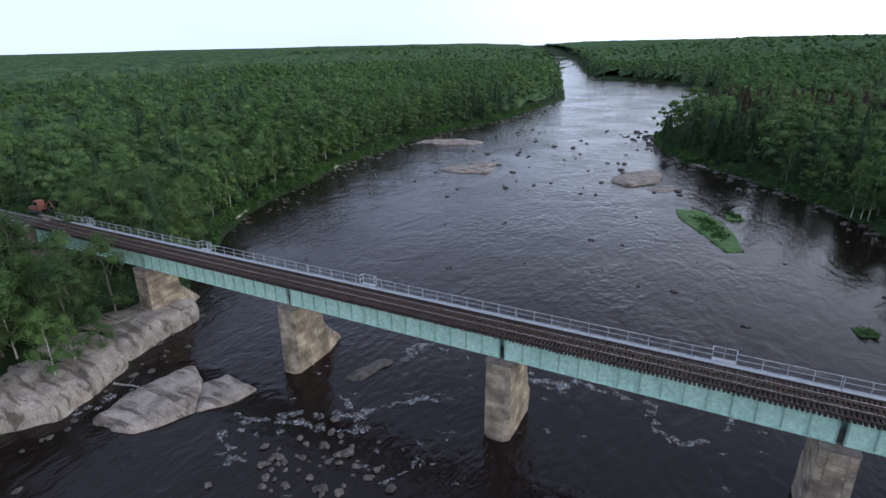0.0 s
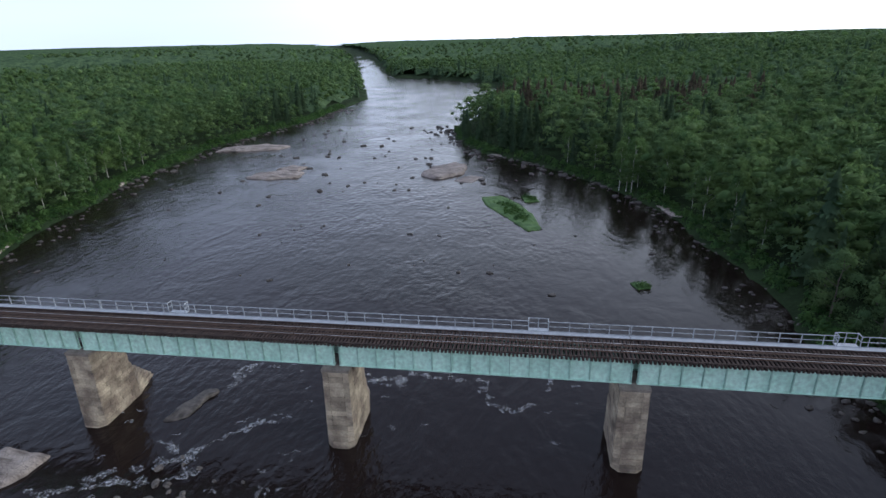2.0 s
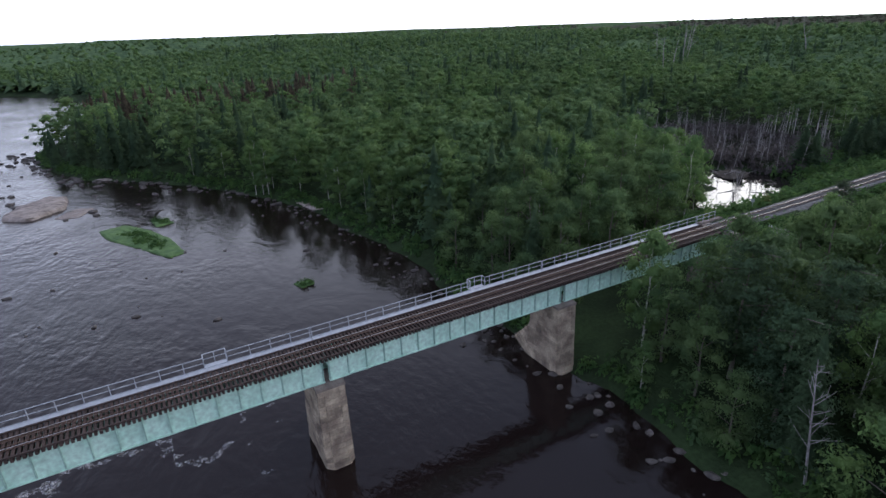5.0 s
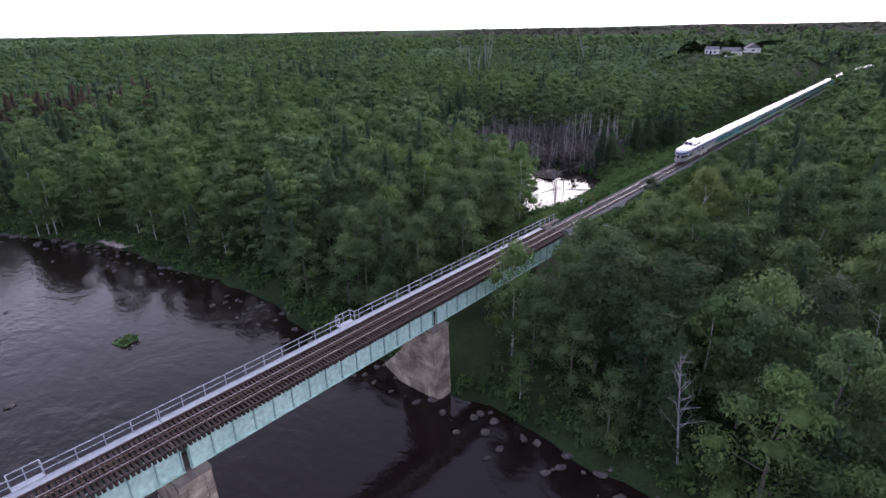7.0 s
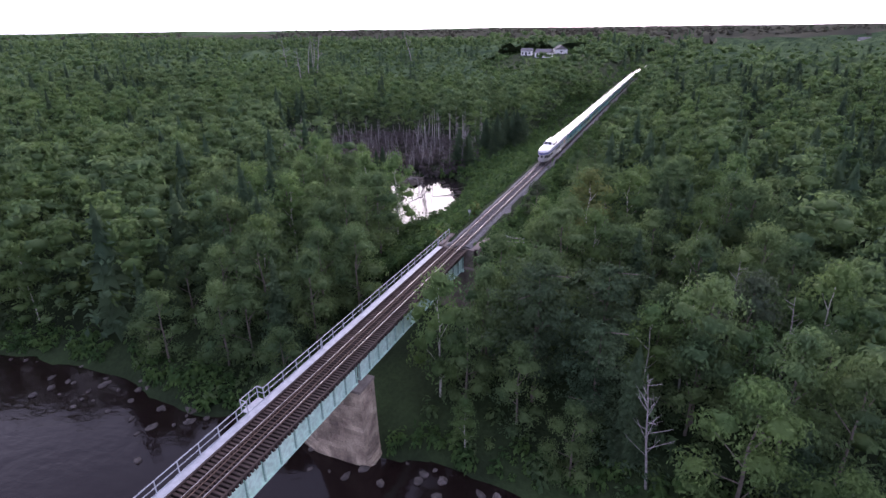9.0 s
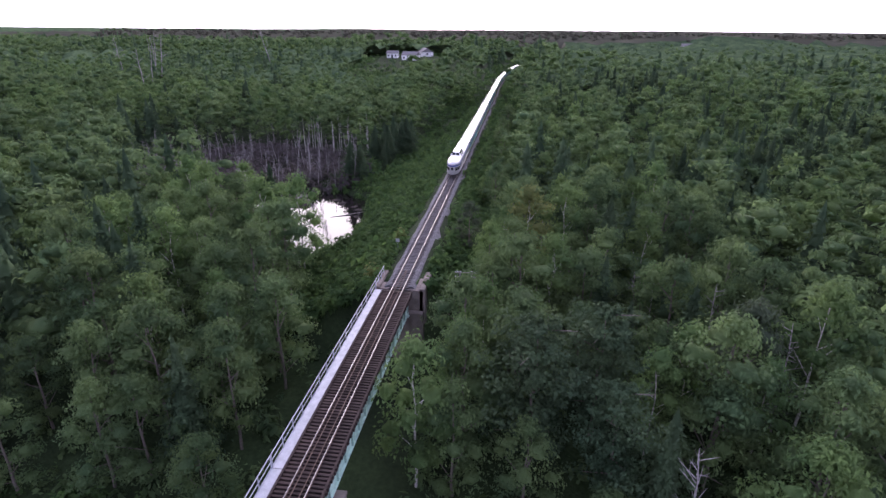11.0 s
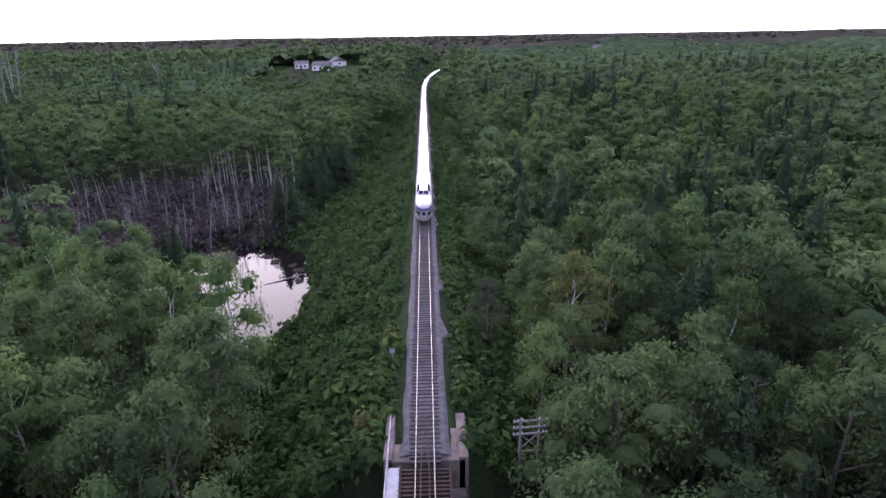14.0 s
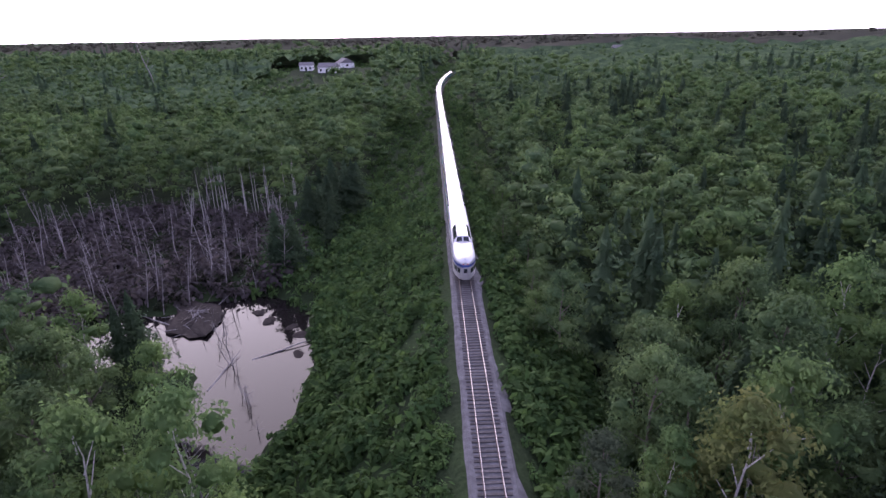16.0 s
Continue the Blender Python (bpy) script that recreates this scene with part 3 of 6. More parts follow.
def railing(x0, x1, bay):
    """One span's walkway railing, on most spans with a small refuge bay that juts out."""
    e = empty("railing", pose(x0, 0, 0))
    length, y, top = x1 - x0, 2.93, 14.55
    post = mesh("post", Shape().box(-0.035, 0.035, -0.035, 0.035, 13.29, top), M_GALV)
    n_post = 15
    for i in range(n_post + 1):
        x = 0.1 + (length - 0.2) * i / n_post
        if bay is None or not (bay - 0.2 < x < bay + 2.4):
            part("post", post, None, e, at=pose(x, y, 0))
    for z, r in ((top, 0.045), (13.95, 0.035)):
        runs = (((0.02, y), (length - 0.02, y)),) if bay is None else (((0.02, y), (bay, y)), ((bay + 2.2, y), (length - 0.02, y)))
        for p, q in runs:
            part("handrail", Shape().bar((*p, z), (*q, z), r, sides=6), M_GALV, e)
        if bay is not None:
            part("bay_rail", Shape().bar((bay, y, z), (bay, y + 0.75, z), r).bar((bay, y + 0.75, z), (bay + 2.2, y + 0.75, z), r).bar((bay + 2.2, y + 0.75, z), (bay + 2.2, y, z), r), M_GALV, e)
    if bay is not None:
        for p in ((bay, y), (bay, y + 0.75), (bay + 1.1, y + 0.75), (bay + 2.2, y + 0.75), (bay + 2.2, y)):
            part("post", post, None, e, at=pose(*p, 0))
        part("bay_floor", Shape().box(bay, bay + 2.2, 3.0, y + 0.8, 13.23, 13.29), M_GALV, e)
    return tagged(e, "grey galvanised steel handrail with a refuge bay" if bay is not None else "straight grey galvanised steel handrail", "railing", "railings of the railway bridge")


for a, c, bay in zip(JOINTS[:-1], JOINTS[1:], (9.0, 9.0, 9.3, 21.2, 20.8, None)):
    railing(a, c, bay)
end_rail = empty("railing", pose(JOINTS[-1], 0, 0))
for i in range(4):
    part("post", Shape().box(-0.035, 0.035, -0.035, 0.035, 12.9, 14.55), M_GALV, end_rail, at=pose(0.2 + i * 1.5, 2.93, 0))
for z in (14.55, 13.95):
    part("handrail", Shape().bar((0.02, 2.93, z), (4.9, 2.93, z), 0.04), M_GALV, end_rail)
tagged(end_rail, "short grey handrail past the end of the bridge", "railing", "railings of the railway bridge")


def pier_outline(z):
    """The pier's plan at a height: flat towards -y, a long cutwater towards +y."""
    k = 1 - z / 9.8
    w = 1.5 + 0.12 * k
    near = -2.4 - 0.2 * k
    point = 0.6 * max(0.0, 1 - z / 2.6)
    nose = 3.1 + 0.4 * k + (4.6 * min(1.0, max(0.0, (5.2 - z) / 5.2)) if z < 5.2 else 0.0)
    nose_base = min(nose, 3.3 + 0.5 * k)
    return [(-w * 0.55, near - point), (w * 0.55, near - point), (w, near), (w, nose_base), (0.25, nose + 0.3), (-0.25, nose + 0.3), (-w, nose_base), (-w, near)]


block_meshes = []
for i in range(5):
    s = Shape().box(-0.5, 0.5, -0.5, 0.5, -0.5, 0.5)
    me = mesh("stone_block", s, M_STONE, bevel=0.05)
    r = random.Random(i)
    for v in me.vertices:
        v.co += Vector((r.uniform(-0.02, 0.02), r.uniform(-0.07, 0.07), r.uniform(-0.02, 0.02)))
    block_meshes.append(me)


def pier(x, base, seed):
    """A masonry pier: a mortar core and its courses of stone blocks."""
    r = random.Random(seed)
    e = empty("bridge_pier", pose(x, 0, base))
    tall = 9.8 - base
    rows = 16
    rings = []
    for i in range(rows + 1):
        z = base + tall * i / rows
        o = pier_outline(z)
        cx, cy = 0.0, sum(p[1] for p in o) / len(o)
        rings.append([(p[0] * 0.94, cy + (p[1] - cy) * 0.965, tall * i / rows) for p in o])
    part("mortar_core", Shape().loft(rings), M_MORTAR, e)
    count = 0
    for i in range(rows):
        z0, h = base + tall * i / rows, tall / rows
        o = pier_outline(z0 + h / 2)
        for a, c in zip(o, o[1:] + o[:1]):
            d = math.hypot(c[0] - a[0], c[1] - a[1])
            if d < 0.3:
                continue
            k = max(1, round(d / 1.45))
            cuts = [0.0] + [(j + r.uniform(-0.22, 0.22) + (0.25 if i % 2 else 0)) / k for j in range(1, k)] + [1.0]
            for u0, u1 in zip(cuts, cuts[1:]):
                um, ln = (u0 + u1) / 2, d * (u1 - u0)
                ang = math.atan2(c[1] - a[1], c[0] - a[0])
                px, py = a[0] + (c[0] - a[0]) * um, a[1] + (c[1] - a[1]) * um
                inward = 0.17 + r.uniform(-0.02, 0.02)
                m = pose(px - math.sin(ang) * inward, py + math.cos(ang) * inward, z0 + h / 2 - base, 0, 0, math.degrees(ang)) @ Matrix.Diagonal((max(0.1, ln - 0.02), 0.4, h - 0.02, 1))
                part("stone_block", block_meshes[r.randrange(5)], None, e, at=m)
            o = pier_outline(9.8)
    cap = Shape().loft([[(p[0] * 1.06, p[1] * 1.03, tall) for p in o], [(p[0] * 1.06, p[1] * 1.03, tall + 0.32) for p in o]])
    part("cap_stone", cap, M_CONCRETE, e, "worn stone cap under the girder bearings")
    return tagged(e, "tapered buff stone block pier with a pointed cutwater", "bridge pier", "piers of the railway bridge")


for k, (x, base) in enumerate(zip(JOINTS[1:-1], (0.7, -0.6, -0.6, -0.6, -0.3))):
    pier(x, base, k)


def abutment(x, side):
    s = Shape().box(0, 4.8, -3.3, 3.2, 0.5, 10.0).box(0.9, 4.8, -3.3, 3.2, 10.0, 13.0)
    s.box(0.9, 6.5, -3.55, -2.75, 8.0, 13.25).box(0.9, 6.5, 2.65, 3.4, 8.0, 13.25)
    e = part("bridge_abutment", s, M_CONCRETE, bevel=0.05, at=pose(x, 0, 0, 0, 0, 0 if side > 0 else 180))
    return tagged(e, "brown stained concrete bridge abutment at the bank", "abutment", "abutments of the railway bridge")


abutment(JOINTS[-1] + 0.02, 1)
abutment(JOINTS[0] - 0.02, -1)

# ---------------------------------------------------------------- track
track = empty("railway_track", pose(0, 0, 0))
tagged(track, "single railway track with rusty rails on timber ties", "railway track", kind="structure")


def rail_shape(x0, x1, y, top, step):
    s = Shape()
    xs = np.arange(x0, x1 + 0.01, step)
    rings = []
    for x in xs:
        c = float(track_y(x)) + y
        rings.append([(x, c - 0.07, top - 0.17), (x, c + 0.07, top - 0.17), (x, c + 0.02, top - 0.13), (x, c + 0.035, top - 0.02), (x, c - 0.035, top - 0.02), (x, c - 0.02, top - 0.13)])
    return s.loft(rings)


for y in (-0.75, 0.75):
    ob = part("rail", rail_shape(-240, 760, y, RAIL_Z, 20), M_RAIL, track)
    xs = np.arange(-240, 761, 20)
    rings = [[(x, float(track_y(x)) + y - 0.036, RAIL_Z - 0.02), (x, float(track_y(x)) + y + 0.036, RAIL_Z - 0.02), (x, float(track_y(x)) + y + 0.03, RAIL_Z), (x, float(track_y(x)) + y - 0.03, RAIL_Z)] for x in xs]
    part("rail_head", Shape().loft(rings), M_RAILTOP, ob, "bright worn running surface")
for y in (-0.34, 0.34):
    s = Shape().bar((-99, y, RAIL_Z - 0.06), (96, y, RAIL_Z - 0.06), 0.05, sides=4).bar((96, y, RAIL_Z - 0.06), (103, y * 0.15, RAIL_Z - 0.08), 0.045, sides=4)
    part("guard_rail", s, M_RAIL, track)
for y in (-1.95, 1.92):
    part("guard_timber", Shape().box(-96.5, 96.8, y - 0.09, y + 0.09, 13.32, 13.46), M_TIE, track)

tie_mesh = mesh("tie", Shape().box(-0.12, 0.12, -2.1, 2.1, 0, 0.34), M_TIE, bevel=0.015)
tie_land = mesh("tie", Shape().box(-0.12, 0.12, -1.3, 1.3, 0, 0.2), M_GREYTIE, bevel=0.015)
r = random.Random(3)
joined = Shape()
x = -96.3
while x < 96.6:
    if 20 < x < 96.6:
        part("tie", tie_mesh, None, track, at=pose(x + r.uniform(-0.02, 0.02), r.uniform(-0.06, 0.06), G_TOP + 0.012, 0, 0, r.uniform(-0.6, 0.6)))
    else:
        o = r.uniform(-0.06, 0.06)
        joined.box(x - 0.12, x + 0.12, o - 2.1, o + 2.1, G_TOP + 0.012, G_TOP + 0.35)
    x += 0.42
part("ties", joined, M_TIE, track)["kind"] = "stuff"
joined = Shape()
x = 97.3
while x < 760:
    c = float(track_y(x))
    if x < 160:
        part("tie", tie_land, None, track, at=pose(x + r.uniform(-0.03, 0.03), c + r.uniform(-0.07, 0.07), RAIL_Z - 0.37 - r.uniform(0, 0.015), 0, 0, r.uniform(-1.5, 1.5)))
    else:
        joined.box(x - 0.12, x + 0.12, c - 1.3, c + 1.3, RAIL_Z - 0.37, RAIL_Z - 0.17)
    x += 0.56
x = -240.0
while x < -97:
    joined.box(x - 0.12, x + 0.12, -1.3, 1.3, RAIL_Z - 0.37, RAIL_Z - 0.17)
    x += 0.56
part("ties", joined, M_GREYTIE, track)["kind"] = "stuff"


def ballast(x0, x1):
    xs = np.arange(x0, x1 + 0.1, 4.0)
    rr = random.Random(int(x0))
    rings = []
    for x in xs:
        c = float(track_y(x))
        o = [rr.uniform(-0.25, 0.25) for _ in range(2)]
        rings.append([(x, c - 2.45 + o[0], RAIL_Z - 0.75), (x, c - 1.7, RAIL_Z - 0.27), (x, c, RAIL_Z - 0.25), (x, c + 1.7, RAIL_Z - 0.27), (x, c + 2.45 + o[1], RAIL_Z - 0.75)])
    me = mesh("ballast", Shape().loft(rings), M_BALLAST, smooth=False)
    return tagged(new("ballast", me), "grey crushed-stone ballast bed under the track", "ballast", kind="structure")


ballast(98.2, 760)
ballast(-240, -98.2)

# ---------------------------------------------------------------- train
def bogie(parent, x):
    s = Shape().box(x - 1.6, x + 1.6, -1.15, -1.0, 0.35, 0.62).box(x - 1.6, x + 1.6, 1.0, 1.15, 0.35, 0.62).box(x - 0.3, x + 0.3, -1.15, 1.15, 0.4, 0.75)
    b_ob = part("bogie", s, M_UNDER, parent, bevel=0.04)
    for dx in (-1.25, 1.25):
        for y in (-0.78, 0.78):
            part("wheel", Shape().bar((x + dx, y - 0.06, 0.46), (x + dx, y + 0.06, 0.46), 0.46, sides=18), M_UNDER, b_ob)


def half_width(x, length, tail):
    """The carriage's half width at x: a rounded tail at x = 0 where there is one."""
    if not tail or x >= tail:
        return 1.5
    return 1.5 * math.sqrt(max(0.06, 1 - ((tail - x) / (tail * 1.03)) ** 2))


def crown(x, tail):
    return 4.05 if not tail or x > tail * 1.7 else 3.35 + 0.7 * math.sqrt(max(0, 1 - (1 - x / (tail * 1.7)) ** 2))


def stations(x0, x1, tail):
    xs = [x0]
    if tail:
        xs += [v for v in np.linspace(0, tail * 1.7, 15) if x0 < v < x1]
    return xs + [x1]


def strip(x0, x1, z0, z1, out, sides, tail=0.0, inset=0.05):
    """A thin shell that follows the carriage's side between two heights."""
    s = Shape()
    for sg in sides:
        rings = []
        for x in stations(x0, x1, tail):
            w = half_width(x, 0, tail)
            rings.append([(x, sg * (w - inset), z0), (x, sg * (w + out), z0), (x, sg * (w + out), z1), (x, sg * (w - inset), z1)])
        s.loft(rings)
    return s


def pair(name, span, tail, mat, parent, label=""):
    """The same strip as a part on each side; gives back the one towards -y."""
    far = part(name, strip(*span, (1,), tail), mat, parent, label)
    return part(name, strip(*span, (-1,), tail), mat, parent, label)


def body_rings(x0, x1, profile, tail):
    rings = []
    for x in stations(x0, x1, tail):
        k, top = half_width(x, 0, tail) / 1.5, crown(x, tail)
        rings.append([(x, y * k, z if z <= 3.02 else 3.02 + (z - 3.02) * (top - 3.02) / 1.03) for y, z in profile])
    return rings


ROOF = [(1.5 * math.copysign(abs(math.cos(a)) ** 0.8, math.cos(a)), 3.02 + 1.03 * math.sin(a) ** 0.75) for a in [math.pi * i / 14 for i in range(1, 14)]]
SECTION_LOW = [(-1.38, 0.85), (1.38, 0.85), (1.5, 1.0), (1.5, 3.02), (-1.5, 3.02), (-1.5, 1.0)]
SECTION_ROOF = [(-1.5, 3.02)] + [(1.5, 3.02)] + ROOF


def lettering(parent, text, x, y, z, size, mat, label=""):
    cu = bpy.data.curves.new("lettering", "FONT")
    cu.body, cu.size, cu.extrude = text, size, 0.006
    tmp = bpy.data.objects.new("lettering", cu)
    scene.collection.objects.link(tmp)
    me = bpy.data.meshes.new_from_object(tmp.evaluated_get(bpy.context.evaluated_depsgraph_get()))
    bpy.data.objects.remove(tmp)
    me.materials.clear()
    me.materials.append(mat)
    ob = new("lettering", me)
    ob.parent, ob.matrix_basis = parent, pose(x, y, z, 90, 0, 0)
    if label:
        ob["label"] = label
    return ob


def dome_car(x0):
    e, L, T = empty("dome_carriage", pose(x0, 0, RAIL_Z)), 24.7, 3.3
    body = part("body", Shape().loft(body_rings(0, L, SECTION_LOW, T)), M_STEEL, e, "brushed stainless steel carriage sides")
    for i in range(7):
        pair("flute", (0.2, L - 1.6, 1.02 + 0.075 * i, 1.05 + 0.075 * i, 0.012), T, M_STEEL, body)
    part("roof", Shape().loft(body_rings(0, L, SECTION_ROOF, T)), M_ROOFSTEEL, e, "pale silver ribbed roof", smooth=True)
    for i in range(11):
        x = 6.0 + i * 1.75
        if x < 5.5 or 13.3 < x < 24.5:
            rings = [[(x + d, y * 1.006, 3.02 + (z - 3.02) * 1.01) for y, z in ROOF] for d in (0, 0.05)]
            part("roof_rib", Shape().loft(rings, close=False), M_ROOFSTEEL, e)
    pair("blue_band", (0, L, 2.66, 2.98, 0.014), T, M_BLUEBAND, e, "royal blue band under the eaves")
    part("tail_band", Shape().box(-0.02, 0.05, -0.42, 0.42, 2.66, 2.98), M_BLUEBAND, e)
    part("tail_door", Shape().box(-0.03, 0.05, -0.36, 0.36, 0.95, 2.6), M_STEEL, e)
    part("tail_window", Shape().box(-0.045, 0.0, -0.24, 0.24, 1.85, 2.45), M_WINDOW, e)
    for y in (-0.3, 0.3):
        part("tail_lamp", Shape().bar((-0.06, y, 3.1), (0.1, y, 3.1), 0.09, sides=10), M_RED, e, "red marker lamp")
    part("nose_light", Shape().bar((0.5, 0, 3.62), (0.62, 0, 3.66), 0.12, sides=10), M_WHITE, e)
    wins = [(0.28, 0.78, 1.72, 2.42), (0.95, 1.62, 1.72, 2.42), (1.85, 2.6, 1.72, 2.42), (3.45, 4.65, 1.78, 2.45), (5.1, 5.65, 1.78, 2.45),
            (9.5, 10.25, 1.9, 2.4), (10.9, 11.65, 1.9, 2.4), (12.8, 14.3, 1.82, 2.4)]
    for a, c, z0, z1 in wins:
        pair("window_surround", (a - 0.06, c + 0.06, z0 - 0.05, z1 + 0.05, 0.012), T, M_STEEL, e)
        pair("window", (a, c, z0, z1, 0.02), T, M_WINDOW, e, "dark tinted window")
    for a, c, mt in ((15.5, 16.7, M_GREENWIN), (17.65, 18.5, M_GREENWIN), (19.2, 20.25, M_GREENWIN), (20.6, 21.6, M_ORANGE), (22.1, 22.9, M_GREENWIN)):
        pair("window", (a, c, 1.85, 2.45, 0.02), 0, mt, e, "orange sign panel" if mt is M_ORANGE else "window with pale green blind")
    part("flag_panel", strip(16.8, 17.45, 1.92, 2.36, 0.022, (-1,), 0), M_WHITE, e, "small red and white flag panel")
    part("flag_bar", strip(16.8, 16.96, 1.92, 2.36, 0.028, (-1,), 0), M_RED, e)
    part("flag_bar", strip(17.29, 17.45, 1.92, 2.36, 0.028, (-1,), 0), M_RED, e)
    part("flag_mark", Shape().add([(17.03, -1.53, 2.12), (17.12, -1.53, 2.05), (17.22, -1.53, 2.12), (17.2, -1.53, 2.2), (17.125, -1.53, 2.28), (17.05, -1.53, 2.2)], [(0, 1, 2, 3, 4, 5)]), M_RED, e)
    pair("side_door", (23.35, 24.15, 0.95, 2.95, 0.016), 0, M_STEEL, e)
    pair("door_window", (23.52, 23.98, 1.95, 2.5, 0.03), 0, M_WINDOW, e)
    part("number_bar", strip(22.3, 22.75, 1.38, 1.46, 0.016, (-1,), 0), M_BELLOWS, e)
    part("equipment_box", Shape().box(12.9, 14.6, -1.42, 1.42, 0.35, 0.84), M_STEEL, e, bevel=0.03)
    part("equipment_box", Shape().box(16.1, 18.0, -1.42, 1.42, 0.35, 0.84), M_STEEL, e, bevel=0.03)
    part("equipment_box", Shape().box(14.9, 15.6, -1.38, 1.38, 0.4, 0.84), M_UNDER, e, bevel=0.03)
    lettering(e, "Canada", 3.3, -1.54, 1.1, 0.85, M_WHITE, "white lettering")
    # the dome: raised glasshouse with sloped ends
    d0, d1, base, top = 5.9, 13.0, 3.5, 4.72
    prof = lambda x, k, o=0.0: [(x, -1.3 - o, base), (x, -1.18 - o, base + 0.55 * k), (x, -0.72 - o, base + (top - base) * k + o), (x, 0.72 + o, base + (top - base) * k + o), (x, 1.18 + o, base + 0.55 * k), (x, 1.3 + o, base)]
    dome = part("dome", Shape().loft([prof(d0, 0.02), prof(d0 + 0.75, 1), prof(d1 - 0.7, 1), prof(d1, 0.02)]), M_ROOFSTEEL, e, "raised silver dome with glazed sides")
    n_w = 6
    for sg in (-1, 1):
        for i in range(n_w):
            a = d0 + 0.85 + (d1 - d0 - 1.7) * i / n_w + 0.06
            c = d0 + 0.85 + (d1 - d0 - 1.7) * (i + 1) / n_w - 0.06
            for (ya, za), (yb, zb) in (((1.285, base + 0.06), (1.19, base + 0.52)), ((1.16, base + 0.6), (0.76, top - 0.1))):
                u = Vector((0, yb - ya, zb - za)).normalized()
                nrm = Vector((0, u.z, -u.y)) * 0.03
                p = [Vector((xx, yy, zz)) for xx, yy, zz in ((a, ya, za), (c, ya, za), (c, yb, zb), (a, yb, zb))]
                pts = [q - nrm * 0.5 for q in p] + [q + nrm for q in p]
                part("dome_pane", Shape().add([(q.x, sg * q.y, q.z) for q in pts], [(3, 2, 1, 0), (4, 5, 6, 7), (0, 1, 5, 4), (1, 2, 6, 5), (2, 3, 7, 6), (3, 0, 4, 7)]), M_WINDOW, dome, "curved dark glass pane")
    for x, xt in ((d0 + 0.22, d0 + 0.66), (d1 - 0.2, d1 - 0.61)):
        for y in (-0.52, 0.52):
            o = -0.03 if x < 9 else 0.03
            part("dome_pane", Shape().add([(x + o, y - 0.42, base + 0.42), (x + o, y + 0.42, base + 0.42), (xt + o, y * 0.85 + 0.36, top - 0.13), (xt + o, y * 0.85 - 0.36, top - 0.13)], [(0, 1, 2, 3)]), M_WINDOW, dome)
    for x in (2.0, 3.4, 21.6, 24.0):
        part("roof_vent", Shape().box(x - 0.08, x + 0.08, -1.36, -1.2, 3.2, 3.42), M_STEEL, e)
    part("hatch", Shape().bar((14.2, -0.5, 3.98), (14.2, -0.5, 4.04), 0.24, sides=12), M_WHITE, e)
    part("gangway", Shape().box(L, L + 0.25, -1.1, 1.1, 0.95, 3.7), M_BELLOWS, e, bevel=0.04)
    part("underframe", Shape().box(3.5, L - 0.6, -1.2, 1.2, 0.62, 0.85), M_UNDER, e)
    bogie(e, 3.9)
    bogie(e, L - 3.9)
    return tagged(e, "stainless steel dome observation carriage with rounded tail", "railway carriage", "carriages of the train")


def teal_car(x0, baggage):
    e, L = empty("carriage", pose(x0, 0, RAIL_Z)), 22.0
    part("body", Shape().loft([[(x, y, z) for y, z in SECTION_LOW] for x in (0, L)]), M_TEAL, e, "glossy teal painted carriage sides")
    part("roof", Shape().loft([[(x, y, 3.02 + (z - 3.02) * 0.86) for y, z in SECTION_ROOF] for x in (0, L)]), M_NAVY, e, "smooth navy blue roof", smooth=True)
    pair("eave_line", (0, L, 2.98, 3.04, 0.016), 0, M_WHITE, e)
    pair("stripe", (0, L, 1.2, 1.42, 0.014), 0, M_YELLOW, e, "yellow stripe along the side")
    pair("sill_band", (0, L, 1.0, 1.195, 0.012), 0, M_CYAN, e)
    ends = (20.6,) if baggage else (0.25, 20.6)
    for x in ends:
        d = pair("door", (x, x + 1.05, 1.0, 2.9, 0.03), 0, M_CYAN, e, "bright cyan entrance door")
        pair("door_window", (x + 0.3, x + 0.72, 1.95, 2.45, 0.045), 0, M_WINDOW, d)
    xs = [(5.0, M_WINDOW), (12.8, M_WINDOW)] if baggage else [(1.75 + 2.08 * i + (0.5 if i % 3 == 2 else 0), M_AMBER) for i in range(9)]
    for x, mt in xs:
        pair("window_surround", (x - 0.07, x + 0.97, 1.8, 2.5, 0.012), 0, M_UNDER if not baggage else M_TEAL, e)
        pair("window", (x, x + 0.9, 1.87, 2.43, 0.024), 0, mt, e, "lit amber window" if mt is M_AMBER else "dark window")
    part("placard", strip(18.0 if baggage else 3.0, 18.85 if baggage else 3.85, 1.55, 1.9, 0.03, (-1,)), M_WHITE, e, "white placard")
    if baggage:
        part("orange_sign", strip(2.3, 3.1, 1.44, 1.68, 0.02, (-1,)), M_ORANGE, e)
        part("lettering_bar", strip(9.4, 11.0, 1.06, 1.16, 0.02, (-1,)), M_WHITE, e)
    part("gangway", Shape().box(L, L + 0.26, -1.15, 1.15, 0.9, 3.75), M_BELLOWS, e, bevel=0.04)
    part("underframe", Shape().box(0.6, L - 0.6, -1.25, 1.25, 0.5, 0.85), M_UNDER, e)
    part("equipment_box", Shape().box(8.5, 10.6, -1.4, 1.4, 0.32, 0.8), M_UNDER, e, bevel=0.03)
    bogie(e, 3.2)
    bogie(e, L - 3.2)
    return tagged(e, "teal baggage carriage with navy roof and yellow stripe" if baggage else "teal sleeping carriage with navy roof and amber windows", "railway carriage", "carriages of the train")


